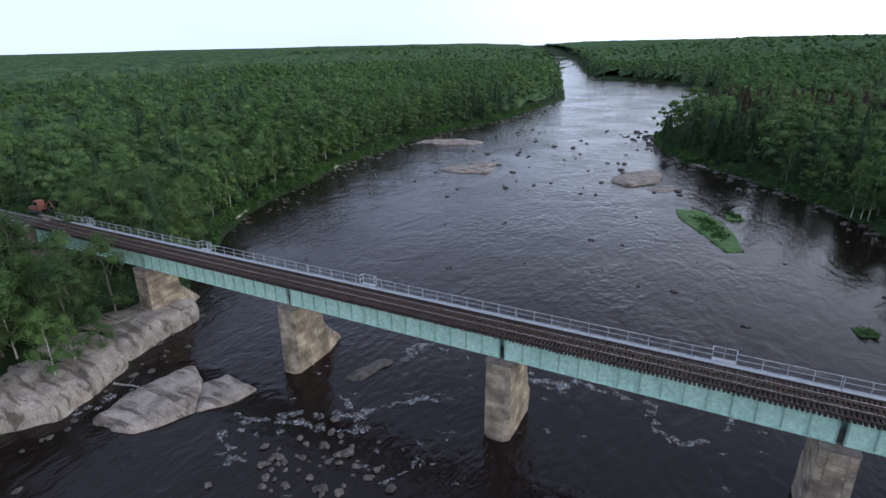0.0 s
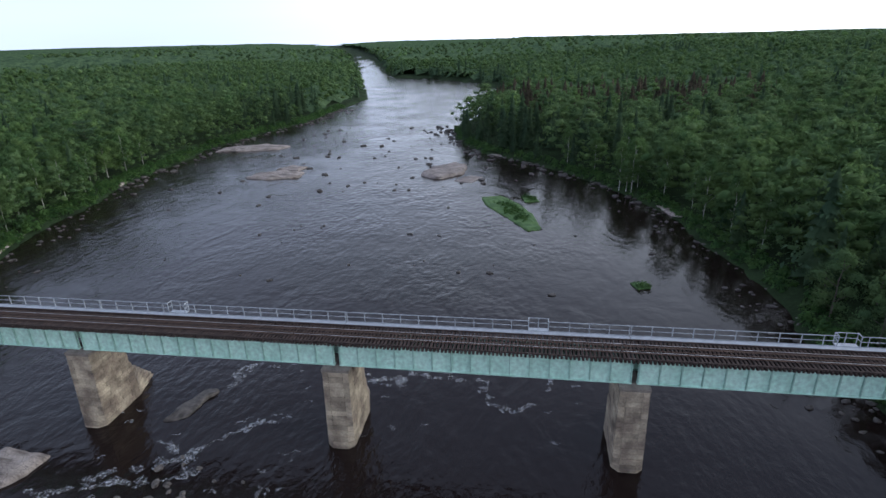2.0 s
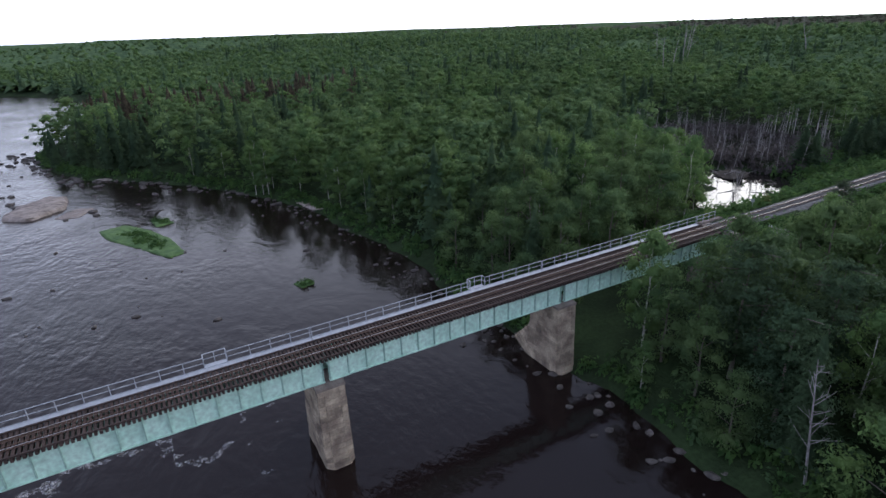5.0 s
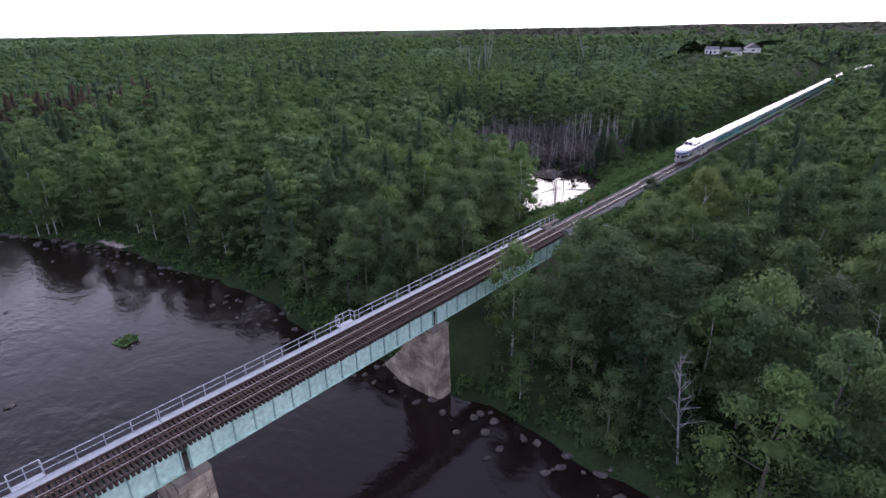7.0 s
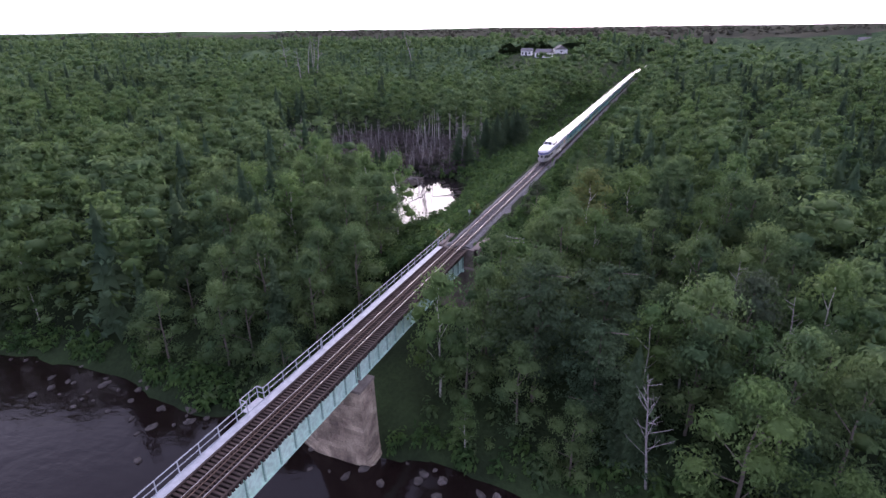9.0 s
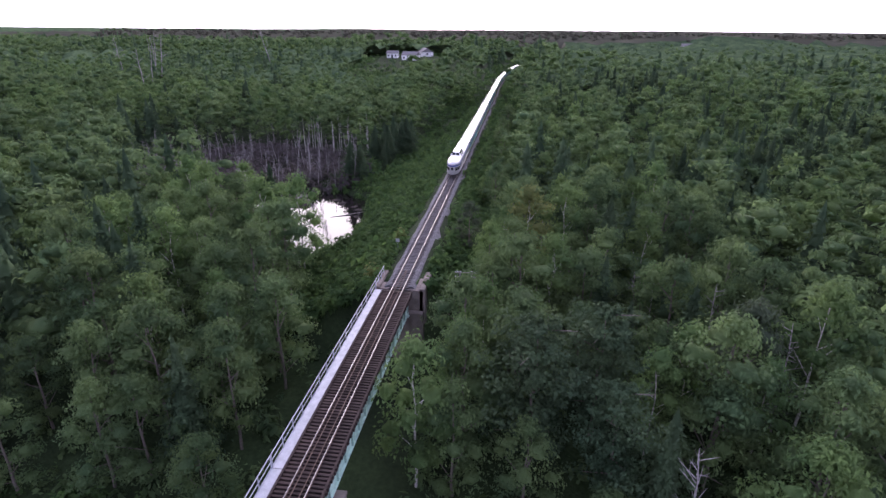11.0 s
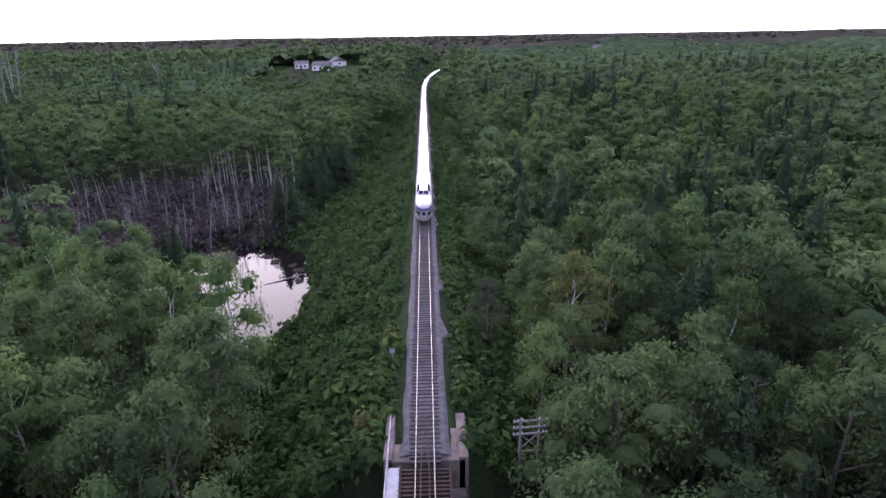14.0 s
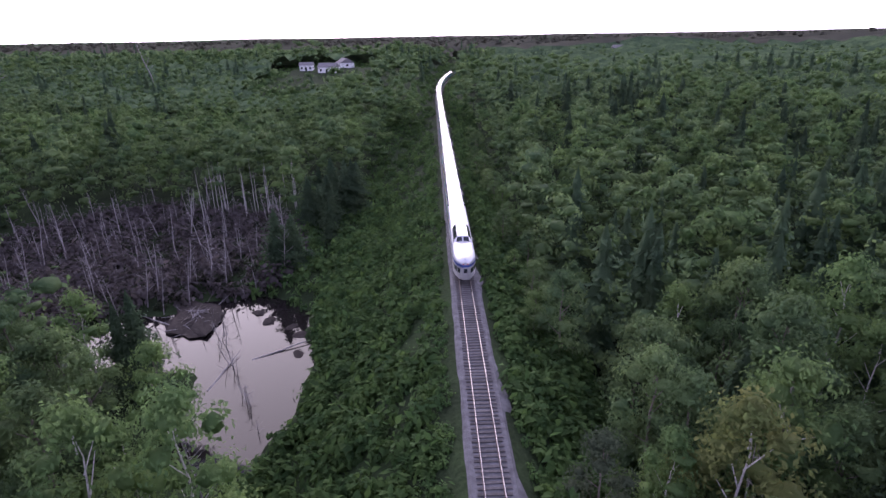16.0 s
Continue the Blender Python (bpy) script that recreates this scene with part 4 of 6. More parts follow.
# the train has left the bridge; its front carriages follow the bend of the line
TAIL_X = 155.0
dome_car(TAIL_X)
teal_car(TAIL_X + 24.97, True)
sleeper = teal_car(TAIL_X + 24.97 + 22.28, False)
for i in range(1, 19):
    x = TAIL_X + 24.97 + 22.28 * (i + 1)
    y0, y1 = float(track_y(x)), float(track_y(x + 22.0))
    copy_thing(sleeper, pose(x, y0, RAIL_Z, 0, 0, math.degrees(math.atan2(y1 - y0, 22.0))))

# ---------------------------------------------------------------- trees
def leaf_quads(centres, normals, sizes, g, droop=0.0):
    """Small kite-shaped leaf clumps as corners and quads."""
    k = len(centres)
    nrm = normals / (np.linalg.norm(normals, axis=1, keepdims=True) + 1e-9)
    t = np.array([0, 0, 1.0]) + nrm * 0.35 + g.normal(size=(k, 3)) * 0.5
    t -= nrm * (t * nrm).sum(1, keepdims=True)
    t /= np.linalg.norm(t, axis=1, keepdims=True) + 1e-9
    u = np.cross(nrm, t)
    s = sizes[:, None]
    bend = nrm * s * 0.18
    v = np.stack([centres - t * s, centres - u * s * 0.5 + bend, centres + t * s * 1.1, centres + u * s * 0.5 + bend], 1)
    return v.reshape(-1, 3), np.arange(4 * k).reshape(k, 4)


def sphere_points(cuts):
    """A unit icosphere as arrays."""
    bm = bmesh.new()
    bmesh.ops.create_icosphere(bm, subdivisions=cuts, radius=1.0)
    v = np.array([p.co[:] for p in bm.verts])
    bm.verts.index_update()
    f = np.array([[p.index for p in q.verts] for q in bm.faces])
    bm.free()
    return v, f


BALL = {1: sphere_points(1), 2: sphere_points(2)}


def boughs(lobes, cuts, g, fill):
    """Lumpy foliage masses round the lobes' centres, ragged in outline."""
    bv, bf = BALL[cuts]
    V, T = [], []
    for k, (x, y, z, rad, up) in enumerate(lobes):
        p = g.uniform(0, 6.28, 6)
        d = 1 + 0.22 * np.sin(bv[:, 0] * 3.1 + p[0]) * np.sin(bv[:, 1] * 3.3 + p[1]) + 0.2 * np.sin(bv[:, 2] * 4.1 + bv[:, 0] * 2 + p[2]) + g.normal(size=len(bv)) * 0.11
        V.append(bv * d[:, None] * np.array([rad, rad, up]) * fill + np.array([x, y, z]))
        T.append(bf + k * len(bv))
    return np.concatenate(V), np.concatenate(T)


def broad_tree(seed, count, size, tall=1.0, wide=1.0, base=0.25, k=15, cuts=2, fill=0.42, gain=1.0):
    """A broad crown of unit height: boughs round a stem, with gaps, and leaf clumps that fray them."""
    g = np.random.default_rng(seed)
    lobes = []
    for i in range(k):
        h = base + (1 - base) * (i + 0.5) / k
        prof = wide * 0.26 * math.sin(math.pi * min(1, (h - base) / (1 - base) * 0.86 + 0.17)) ** 0.7
        a = i * 2.4 + g.uniform(-0.5, 0.5)
        lobes.append((prof * g.uniform(0.45, 0.9) * math.cos(a), prof * g.uniform(0.45, 0.9) * math.sin(a), h * tall - 0.04, gain * g.uniform(0.075, 0.12) * (0.7 + 0.5 * wide), gain * g.uniform(0.07, 0.1)))
    lobes.append((0, 0, tall - 0.08, 0.075 * wide * gain, 0.09))
    lobes = np.array(lobes)
    pick = g.integers(0, len(lobes), count)
    d = g.normal(size=(count, 3))
    d[:, 2] = d[:, 2] * 0.9 + 0.25
    d /= np.linalg.norm(d, axis=1, keepdims=True)
    L = lobes[pick]
    c = L[:, :3] + d * g.uniform(0.55, 1.1, (count, 1)) * L[:, [3, 3, 4]]
    out = d * 1.0 + np.array([0, 0, 0.35]) + g.normal(size=(count, 3)) * 0.45
    v, q = leaf_quads(c, out, size * g.uniform(0.6, 1.25, count), g)
    bv, bt = boughs(lobes, cuts, g, fill)
    return np.concatenate([v, bv]), q, bt + len(v), lobes


def conifer_tree(seed, count, size, wide=1.0, tiers=9, sides=9):
    """Drooping ragged skirts of needles round a spire."""
    g = np.random.default_rng(seed)
    V, T, n = [], [], 0
    for i in range(tiers):
        h = 0.1 + 0.86 * i / tiers
        reach = wide * 0.17 * (1 - h) ** 0.85 + 0.01
        a = np.arange(2 * sides) * math.pi / sides + g.uniform(0, 1)
        r = 0.7 * reach * np.where(np.arange(2 * sides) % 2, 0.55, 1.05) * g.uniform(0.75, 1.2, 2 * sides)
        ring = np.stack([r * np.cos(a), r * np.sin(a), h - 0.02 - r * 0.3 + g.uniform(-0.01, 0.01, 2 * sides)], 1)
        V += [ring, np.array([[0, 0, min(1.0, h + 0.9 / tiers + 0.05)]])]
        j = np.arange(2 * sides)
        T.append(np.stack([n + j, n + (j + 1) % (2 * sides), np.full(2 * sides, n + 2 * sides)], 1))
        n += 2 * sides + 1
    bv, bt = np.concatenate(V), np.concatenate(T)
    h = 0.1 + 0.88 * (1 - np.sqrt(g.uniform(0, 1, count)) * 0.98)
    whorl = np.floor(h * 17) / 17
    h = whorl + g.uniform(0, 0.03, count)
    reach = wide * 0.17 * (1 - h) ** 0.8 + 0.008
    arm = np.floor(g.uniform(0, 7, count)) * (2 * math.pi / 7) + whorl * 40
    a = arm + g.normal(size=count) * 0.22
    r = 1.2 * reach * g.uniform(0.5, 1.12, count) * (0.8 + 0.35 * np.sin(arm * 5 + whorl * 13))
    c = np.stack([r * np.cos(a), r * np.sin(a), h - r * 0.28], 1)
    out = np.stack([np.cos(a) * 0.5, np.sin(a) * 0.5, np.full(count, 0.8)], 1) + g.normal(size=(count, 3)) * 0.4
    v, q = leaf_quads(c, out, size * g.uniform(0.6, 1.2, count), g)
    return np.concatenate([v, bv]), q, bt + len(v), None


def trunk_shape(height_m, r0, lobes=None, top=0.95, g=None):
    s = Shape()
    g = g or random.Random(1)
    p, pts = Vector((0, 0, -0.6)), []
    for i in range(6):
        pts.append(Vector((g.uniform(-0.012, 0.012) * height_m * (i > 0), g.uniform(-0.012, 0.012) * height_m * (i > 0), -0.6 + (height_m * top + 0.6) * i / 5)))
    for i in range(5):
        s.bar(pts[i], pts[i + 1], r0 * (1 - i / 5.5), r0 * (1 - (i + 1) / 5.5), sides=7)
    if lobes is not None:
        for x, y, z, rad, _ in lobes[::2]:
            base = Vector((0, 0, max(0.15, z - 0.16) * height_m))
            s.bar(base, Vector((x, y, z)) * height_m, r0 * 0.32, r0 * 0.1, sides=5)
    return s


NEAR = {}
for kind, mat, bark in (("maple", M_LEAF, M_BARK), ("birch", M_BIRCHLEAF, M_BIRCH), ("spruce", M_NEEDLE, M_BARK), ("poplar", M_LEAF, M_BARK)):
    NEAR[kind] = []
    for v in range(4):
        if kind == "spruce":
            V, Q, T, lobes = conifer_tree(50 + v, 1900, 0.018, 0.95 + 0.15 * v, 13, 9)
            Hm = 15.0
        elif kind == "maple":
            V, Q, T, lobes = broad_tree(10 + v, 3800 if v == 0 else 2700, 0.0145, 1.0, 1.3, 0.12)
            Hm = 13.0
        elif kind == "birch":
            V, Q, T, lobes = broad_tree(20 + v, 2100, 0.0135, 1.0, 0.9, 0.25)
            Hm = 14.0
        else:
            V, Q, T, lobes = broad_tree(30 + v, 2400, 0.014, 1.0, 1.1, 0.2)
            Hm = 14.0
        crown_me = leafy_mesh("crown", V * Hm, Q, T, mat)
        NEAR[kind].append((crown_me, mesh("trunk", trunk_shape(Hm, 0.2 if kind != "birch" else 0.14, lobes), bark), Hm))

TREE_LABEL = {"maple": "broad leafy maple with dense green crown on the bank", "birch": "slender birch with white trunk and light green leaves",
              "spruce": "dark green spruce with drooping branches", "poplar": "tall green poplar with rounded leafy crown"}
MID = {"broad": [broad_tree(100 + v, 240, 0.026, 1.0, 0.8 + 0.08 * v, 0.2, 9, 1, 0.5, 1.1)[:3] for v in range(8)], "conifer": [conifer_tree(120 + v, 210, 0.027, 1.1, 8, 7)[:3] for v in range(4)]}
LOW = {"broad": [broad_tree(140 + v, 40, 0.052, 1.0, 1.0 + 0.08 * v, 0.35, 3, 1, 0.55, 1.5)[:3] for v in range(8)], "conifer": [conifer_tree(160 + v, 24, 0.05, 1.3, 5, 5)[:3] for v in range(4)]}
FAR = {"broad": [broad_tree(180 + v, 16, 0.075, 1.0, 1.1 + 0.08 * v, 0.4, 2, 1, 0.7, 1.7)[:3] for v in range(8)], "conifer": LOW["conifer"]}


def dead_zone(x, y):
    """The flooded wood of bare trunks round the pond."""
    return ((x - 191) / 31) ** 2 + ((y - 66) / 37) ** 2 < 1


def scrubland(x, y):
    """Low regrowth behind the flooded wood."""
    return (x > 262) & (x < 440) & (y > 45 + 0.1 * (x - 262)) & (y < 300)


BROWN = (75, 265, 75, 48)


def dying(x, y):
    """A stand of browned spruces inside the bend."""
    return (((x - BROWN[0]) / BROWN[2]) ** 2 + ((y - BROWN[1]) / BROWN[3]) ** 2 < 1)


# the far settlement: place, turn, width and depth of each house
HOUSES = ((442, 66, 80, 11, 8), (470, 60, 20, 14, 9), (455, 82, 90, 8, 6), (520, 50, 60, 12, 8), (549, 103, 90, 10, 8), (433, 294, 60, 11, 8),
          (620, -169, 90, 10, 8), (643, -211, 40, 12, 8), (690, -235, 80, 12, 8), (716, -257, 80, 10, 8), (667, -408, 80, 11, 8), (685, -488, 60, 13, 9), (780, -470, 90, 15, 9))
# trees that can be told apart: kind, place, height, width, leaf and look
LANDMARKS = (
    ("maple", -69.5, -27.0, 15.0, 1.1, "", "broad leafy maple behind the granite ledge", 0),
    ("maple", -74.0, -21.0, 16.0, 1.05, "", "broad leafy maple behind the granite ledge", 0),
    ("maple", -73.0, -14.0, 13.0, 1.05, "light", "light green maple beside the bridge end", 0),
    ("poplar", -80.0, -16.0, 16.0, 1.1, "", "tall green poplar beside the bridge end", 2),
    ("maple", 68.9, -39.3, 16.0, 1.05, "light", "bright green maple in full leaf near the bank", 0),
    ("maple", 64.9, -46.0, 14.0, 0.95, "light", "bright green maple in full leaf near the bank", 0),
    ("birch", 118.2, -16.9, 18.2, 1.15, "yellow", "yellow-green birch with bare white limbs showing", 1),
    ("poplar", 106.9, -11.4, 12.6, 0.95, "light", "fresh green poplar beside the embankment", 2),
    ("poplar", 119.1, -7.4, 9.3, 1.0, "grey", "grey-green willow on the embankment", 1),
    ("maple", 145.0, -10.4, 11.8, 1.05, "", "round dense green tree on the embankment", 1),
    ("maple", 139.8, 34.4, 13.6, 0.85, "light", "fresh green maple at the edge of the pond", 2),
    ("birch", 123.8, -23.2, 19.3, 1.1, "", "tall birch with a light green crown", 2),
    ("maple", 125.8, -40.0, 19.5, 1.0, "", "tall maple with a deep green crown", 3),
    ("maple", 97.8, 20.4, 18.2, 0.9, "", "tall maple beside the embankment", 2),
    ("maple", 92.2, 42.6, 21.0, 0.9, "", "tall maple above its neighbours", 1),
    ("poplar", 77.3, 13.4, 16.2, 0.85, "", "tall green poplar beside the bridge", 3),
    ("poplar", 84.3, -9.9, 14.6, 0.85, "light", "fresh green poplar beside the bridge", 0),
    ("poplar", 86.6, -39.9, 17.2, 1.0, "grey", "grey-green poplar above its neighbours", 1),
)


def scatter(x0, x1, y0, y1, step, seed):
    g = np.random.default_rng(seed)
    xs, ys = np.meshgrid(np.arange(x0, x1, step), np.arange(y0, y1, step))
    xs, ys = xs + g.uniform(-0.48, 0.48, xs.shape) * step, ys + g.uniform(-0.48, 0.48, ys.shape) * step
    xs, ys = xs.ravel(), ys.ravel()
    off = np.abs(ys - track_y(xs))
    clear = (xs > 385) & (xs < 470) & (np.abs(ys - 62 - (xs - 442) * 0.02) < 26)
    ok = ~clear & (river_depth(xs, ys) < -1.2) & (pond_inside(xs, ys) < -0.35) & (off > np.where(np.abs(xs) < 99, np.where((ys > 0) & (xs > 0), 8.5, 6.0), np.where((xs > 99) & (xs < 300), np.where(ys > 0, 21.0, 13.0), 10.5))) & ~dead_zone(xs, ys)
    ok &= in_view(xs, ys) & ~((xs > 168) & (xs < 236) & (ys > 15) & (ys < 37))
    for hx, hy, *_ in HOUSES:
        ok &= ~((np.abs(ys - hy) < 16) & (xs > hx - 60) & (xs < hx + 14))
    for px, py, pr in [(78, -17.5, 5.0), (84, -24.5, 4.5), (75, -25, 3.5)] + [(q[1], q[2], 3.2) for q in LANDMARKS]:
        ok &= np.hypot(xs - px, ys - py) > pr
    return xs[ok], ys[ok], g


def in_view(x, y):
    """The part of the plan that the flight overlooks; past it the closed canopy alone goes on."""
    west = (x < 20) & (y > -75 - (x - 20) * 0.36 - np.clip(-100 - x, 0, None) * 0.25)
    east = (x >= 20) & (y > np.where(x < 95, -66, -66 - (x - 95) * 1.05))
    return west | east


def near_camera(x, y):
    """The stretch of the plan where trees stand close to the line of flight."""
    east = (x > 60) & (x < 148) & (y > -48) & (y < 38)
    east |= (x > 104) & (x < 150) & (y >= 38) & (y < 60)
    return east | ((x < -56) & (x > -106) & (y > -34) & (y < 30))


xs, ys, g = scatter(-125, 200, -70, 120, 5.9, 11)
zs = height(xs, ys)
sel = near_camera(xs, ys)
r = random.Random(5)
for x, y, z in zip(xs[sel], ys[sel], zs[sel]):
    shore = -float(river_depth(x, y))
    kind = r.choices(("maple", "birch", "spruce", "poplar"), (0.4, 0.17, 0.11, 0.32))[0]
    crown_me, trunk_me, Hm = NEAR[kind][r.randrange(4)]
    tall = r.uniform(0.86, 1.38) * (0.62 if shore < 5 else 1.0) * (0.85 if abs(y) < 15 and x > 95 else 1.0)
    t_ob = empty("tree", pose(x, y, z - 0.1, 0, 0, r.uniform(0, 360)) @ Matrix.Diagonal((tall * r.uniform(0.9, 1.15), tall * r.uniform(0.9, 1.15), tall, 1)))
    part("crown", crown_me, None, t_ob)
    part("trunk", trunk_me, None, t_ob)
    tagged(t_ob, TREE_LABEL[kind], "tree", "trees of the near forest")


def joined_forest(name, xs, ys, bank, tall, mats, label, seed):
    """Many trees as two meshes of leaf clumps, broadleaf and conifer."""
    g = np.random.default_rng(seed)
    zs = height(xs, ys)
    mixed = wander(xs, ys, 0.03, 8) + g.normal(size=len(xs)) * 0.5
    brown = dying(xs, ys) & (g.uniform(size=len(xs)) < 0.7)
    mixed = np.where(brown, -1.0, mixed)
    light = wander(xs, ys, 0.05, 9) + g.normal(size=len(xs)) * 0.6
    for which, sel, mat in (("broad", (mixed > -0.62) & (light < 0.25), mats[0]), ("broad", (mixed > -0.62) & (light >= 0.25), mats[2]), ("conifer", (mixed <= -0.62) & ~brown, mats[1]), ("conifer", brown, M_BROWNLEAF)):
        V, Q, T, base = [], [], [], 0
        X, Y, Z = xs[sel], ys[sel], zs[sel]
        shore = -river_depth(X, Y)
        H = tall * (0.6 + 0.65 * g.beta(2.2, 1.8, len(X))) * np.where(shore < 6, 0.7, 1.0) * (1.1 if which == "conifer" else 1.0) * np.where(scrubland(X, Y), 0.7, 1.0) * np.where((X > 420) & (X < 700) & (Y < -40), 0.6, 1.0)
        A, pick = g.uniform(0, 6.28, len(X)), g.integers(0, len(bank[which]), len(X))
        for k, (bv, bq, bt) in enumerate(bank[which]):
            m = pick == k
            if not m.any():
                continue
            ca, sa = np.cos(A[m])[:, None], np.sin(A[m])[:, None]
            h = H[m][:, None]
            w = h * g.uniform(0.95, 1.4, (m.sum(), 1))
            vx = (bv[None, :, 0] * ca - bv[None, :, 1] * sa) * w + X[m][:, None]
            vy = (bv[None, :, 0] * sa + bv[None, :, 1] * ca) * w + Y[m][:, None]
            vz = bv[None, :, 2] * h + Z[m][:, None]
            vv = np.stack([vx, vy, vz], -1).reshape(-1, 3)
            start = (np.arange(m.sum()) * len(bv))[:, None, None] + base
            V.append(vv)
            Q.append((bq[None] + start).reshape(-1, 4))
            T.append((bt[None] + start).reshape(-1, 3))
            base += len(vv)
        if V:
            ob = new(name, leafy_mesh(name, np.concatenate(V), np.concatenate(Q), np.concatenate(T), mat))
            tagged(ob, label[which], "forest", kind="stuff")


joined_forest("forest", xs[~sel], ys[~sel], MID, 16.0, (M_LEAF, M_NEEDLE, M_BIRCHLEAF), {"broad": "dense green broadleaf forest along the river", "conifer": "dark conifers among the broadleaf forest"}, 1)
mx_, my_, _ = scatter(-200, 330, -140, 280, 7.2, 12)
inner = (mx_ > -125) & (mx_ < 200) & (my_ > -70) & (my_ < 120)
keep = ~inner
joined_forest("forest", mx_[keep], my_[keep], MID, 16.0, (M_LEAF, M_NEEDLE, M_BIRCHLEAF), {"broad": "dense green broadleaf forest along the river", "conifer": "dark conifers among the broadleaf forest"}, 2)
fx, fy, _ = scatter(-430, 640, -380, 760, 9.9, 13)
inner = (fx > -200) & (fx < 330) & (fy > -140) & (fy < 280)
seen_side = (fy > -420 + 0.0 * fx) & ~((fx < 60) & (fy < -60))
keep = ~inner & seen_side
joined_forest("distant_forest", fx[keep], fy[keep], LOW, 15.0, (M_LEAF, M_NEEDLE, M_BIRCHLEAF), {"broad": "distant rolling green broadleaf forest", "conifer": "distant dark conifers"}, 3)

# the farthest woods, standing out of the closed canopy
fx, fy, g = scatter(-1000, 1500, -1100, 1600, 24, 14)
keep = ((fx > 640) & (np.abs(fy) < 0.75 * fx) | (fy > 760) & (np.abs(fx) < fy)) & (g.uniform(size=len(fx)) < 0.75)
# the eastern woods take the leaf colour that has haze painted in
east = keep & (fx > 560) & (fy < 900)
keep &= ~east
joined_forest("far_woods", fx[east], fy[east], FAR, 16.0, (M_HAZYLEAF, M_NEEDLE, M_HAZYLEAF), {"broad": "woods towards the horizon, haze painted into their olive leaves", "conifer": "dark conifers towards the horizon"}, 5)
joined_forest("far_woods", fx[keep], fy[keep], FAR, 16.0, (M_LEAF, M_NEEDLE, M_BIRCHLEAF), {"broad": "dull green woods towards the horizon", "conifer": "dark conifers towards the horizon"}, 4)

# closed canopy of the far woods, an uneven sheet over the ground
cx, cy = axis_steps(-620, 860, 11.0, 4600, 1.06), axis_steps(-460, 860, 11.0, 4600, 1.06)
X, Y = np.meshgrid(cx, cy)
g = np.random.default_rng(21)
X, Y = X + g.uniform(-3, 3, X.shape), Y + g.uniform(-3, 3, Y.shape)
near_box = (X > -200) & (X < 330) & (Y > -140) & (Y < 280) & in_view(X, Y)
lift = np.where((X > -430) & (X < 640) & (Y > -380) & (Y < 760), 7.0, 11.5) * np.where(scrubland(X, Y), 0.4, 1.0) + g.uniform(-3.2, 3.2, X.shape) * np.where(scrubland(X, Y), 0.4, 1.0)
shore_fall = smooth01((-river_depth(X, Y) - 6) / 16)
rail_fall = np.where(np.abs(X) < 820, smooth01((np.abs(Y - track_y(X)) - 11) / 14), 1.0)
Z = height(X, Y) - 0.6 + (lift + 0.6) * shore_fall * rail_fall
idx = np.arange(X.size).reshape(X.shape)
quads = np.stack([idx[:-1, :-1], idx[:-1, 1:], idx[1:, 1:], idx[1:, :-1]], -1).reshape(-1, 4)
open_ = (river_depth(X, Y) > -3) | near_box | (np.abs(Y - track_y(X)) < 13) & (np.abs(X) < 800) | dead_zone(X, Y) | ((X > 380) & (X < 480) & (np.abs(Y - 62) < 34))
ok = ~open_.ravel()[quads].any(axis=1)
CV = np.stack([X, Y, Z], -1).reshape(-1, 3)
# canopy far to the east gets the same haze-painted leaf colour
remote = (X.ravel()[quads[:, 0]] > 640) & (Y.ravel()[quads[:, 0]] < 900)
M_HAZYLEAF.node_tree.nodes["Principled BSDF"].inputs["Specular IOR Level"].default_value = 0.0
canopy = new("forest_canopy", array_mesh("forest_canopy", CV, quads[ok & ~remote], M_CANOPY))
tagged(canopy, "unbroken dark green canopy of the distant woods", "forest", kind="stuff")
canopy = new("far_canopy", array_mesh("far_canopy", CV, quads[ok & remote], M_HAZYLEAF))
tagged(canopy, "canopy of the woods at the horizon, olive with haze painted in", "forest", kind="stuff")

# ---------------------------------------------------------------- undergrowth
def shrub_bank(seed, count=34):
    """A low rounded bush of unit size, open inside."""
    g = np.random.default_rng(seed)
    d = g.normal(size=(count, 3))
    d[:, 2] = np.abs(d[:, 2]) * 0.9
    d /= np.linalg.norm(d, axis=1, keepdims=True)
    c = d * g.uniform(0.45, 1.0, (count, 1)) * np.array([0.62, 0.62, 0.9]) * (1 + 0.35 * np.sin(d[:, :1] * 5 + seed))
    return leaf_quads(c, d + g.normal(size=(count, 3)) * 0.4 + np.array([0, 0, 0.4]), g.uniform(0.13, 0.26, count), g)


SHRUBS = [shrub_bank(200 + v) for v in range(5)]


def joined_bushes(name, xs, ys, sizes, mat, label, seed, zs=None):
    g = np.random.default_rng(seed)
    zs = height(xs, ys) if zs is None else zs
    V, Q, base = [], [], 0
    pick, A = g.integers(0, len(SHRUBS), len(xs)), g.uniform(0, 6.28, len(xs))
    for k, (bv, bq) in enumerate(SHRUBS):
        m = pick == k
        ca, sa, h = np.cos(A[m])[:, None], np.sin(A[m])[:, None], sizes[m][:, None]
        v = np.stack([(bv[None, :, 0] * ca - bv[None, :, 1] * sa) * h + xs[m][:, None], (bv[None, :, 0] * sa + bv[None, :, 1] * ca) * h + ys[m][:, None], bv[None, :, 2] * h + zs[m][:, None] - 0.05], -1).reshape(-1, 3)
        Q.append((bq[None] + (np.arange(m.sum()) * len(bv))[:, None, None]).reshape(-1, 4) + base)
        V.append(v)
        base += len(v)
    return tagged(new(name, array_mesh(name, np.concatenate(V), np.concatenate(Q), mat)), label, "shrubs", kind="stuff")


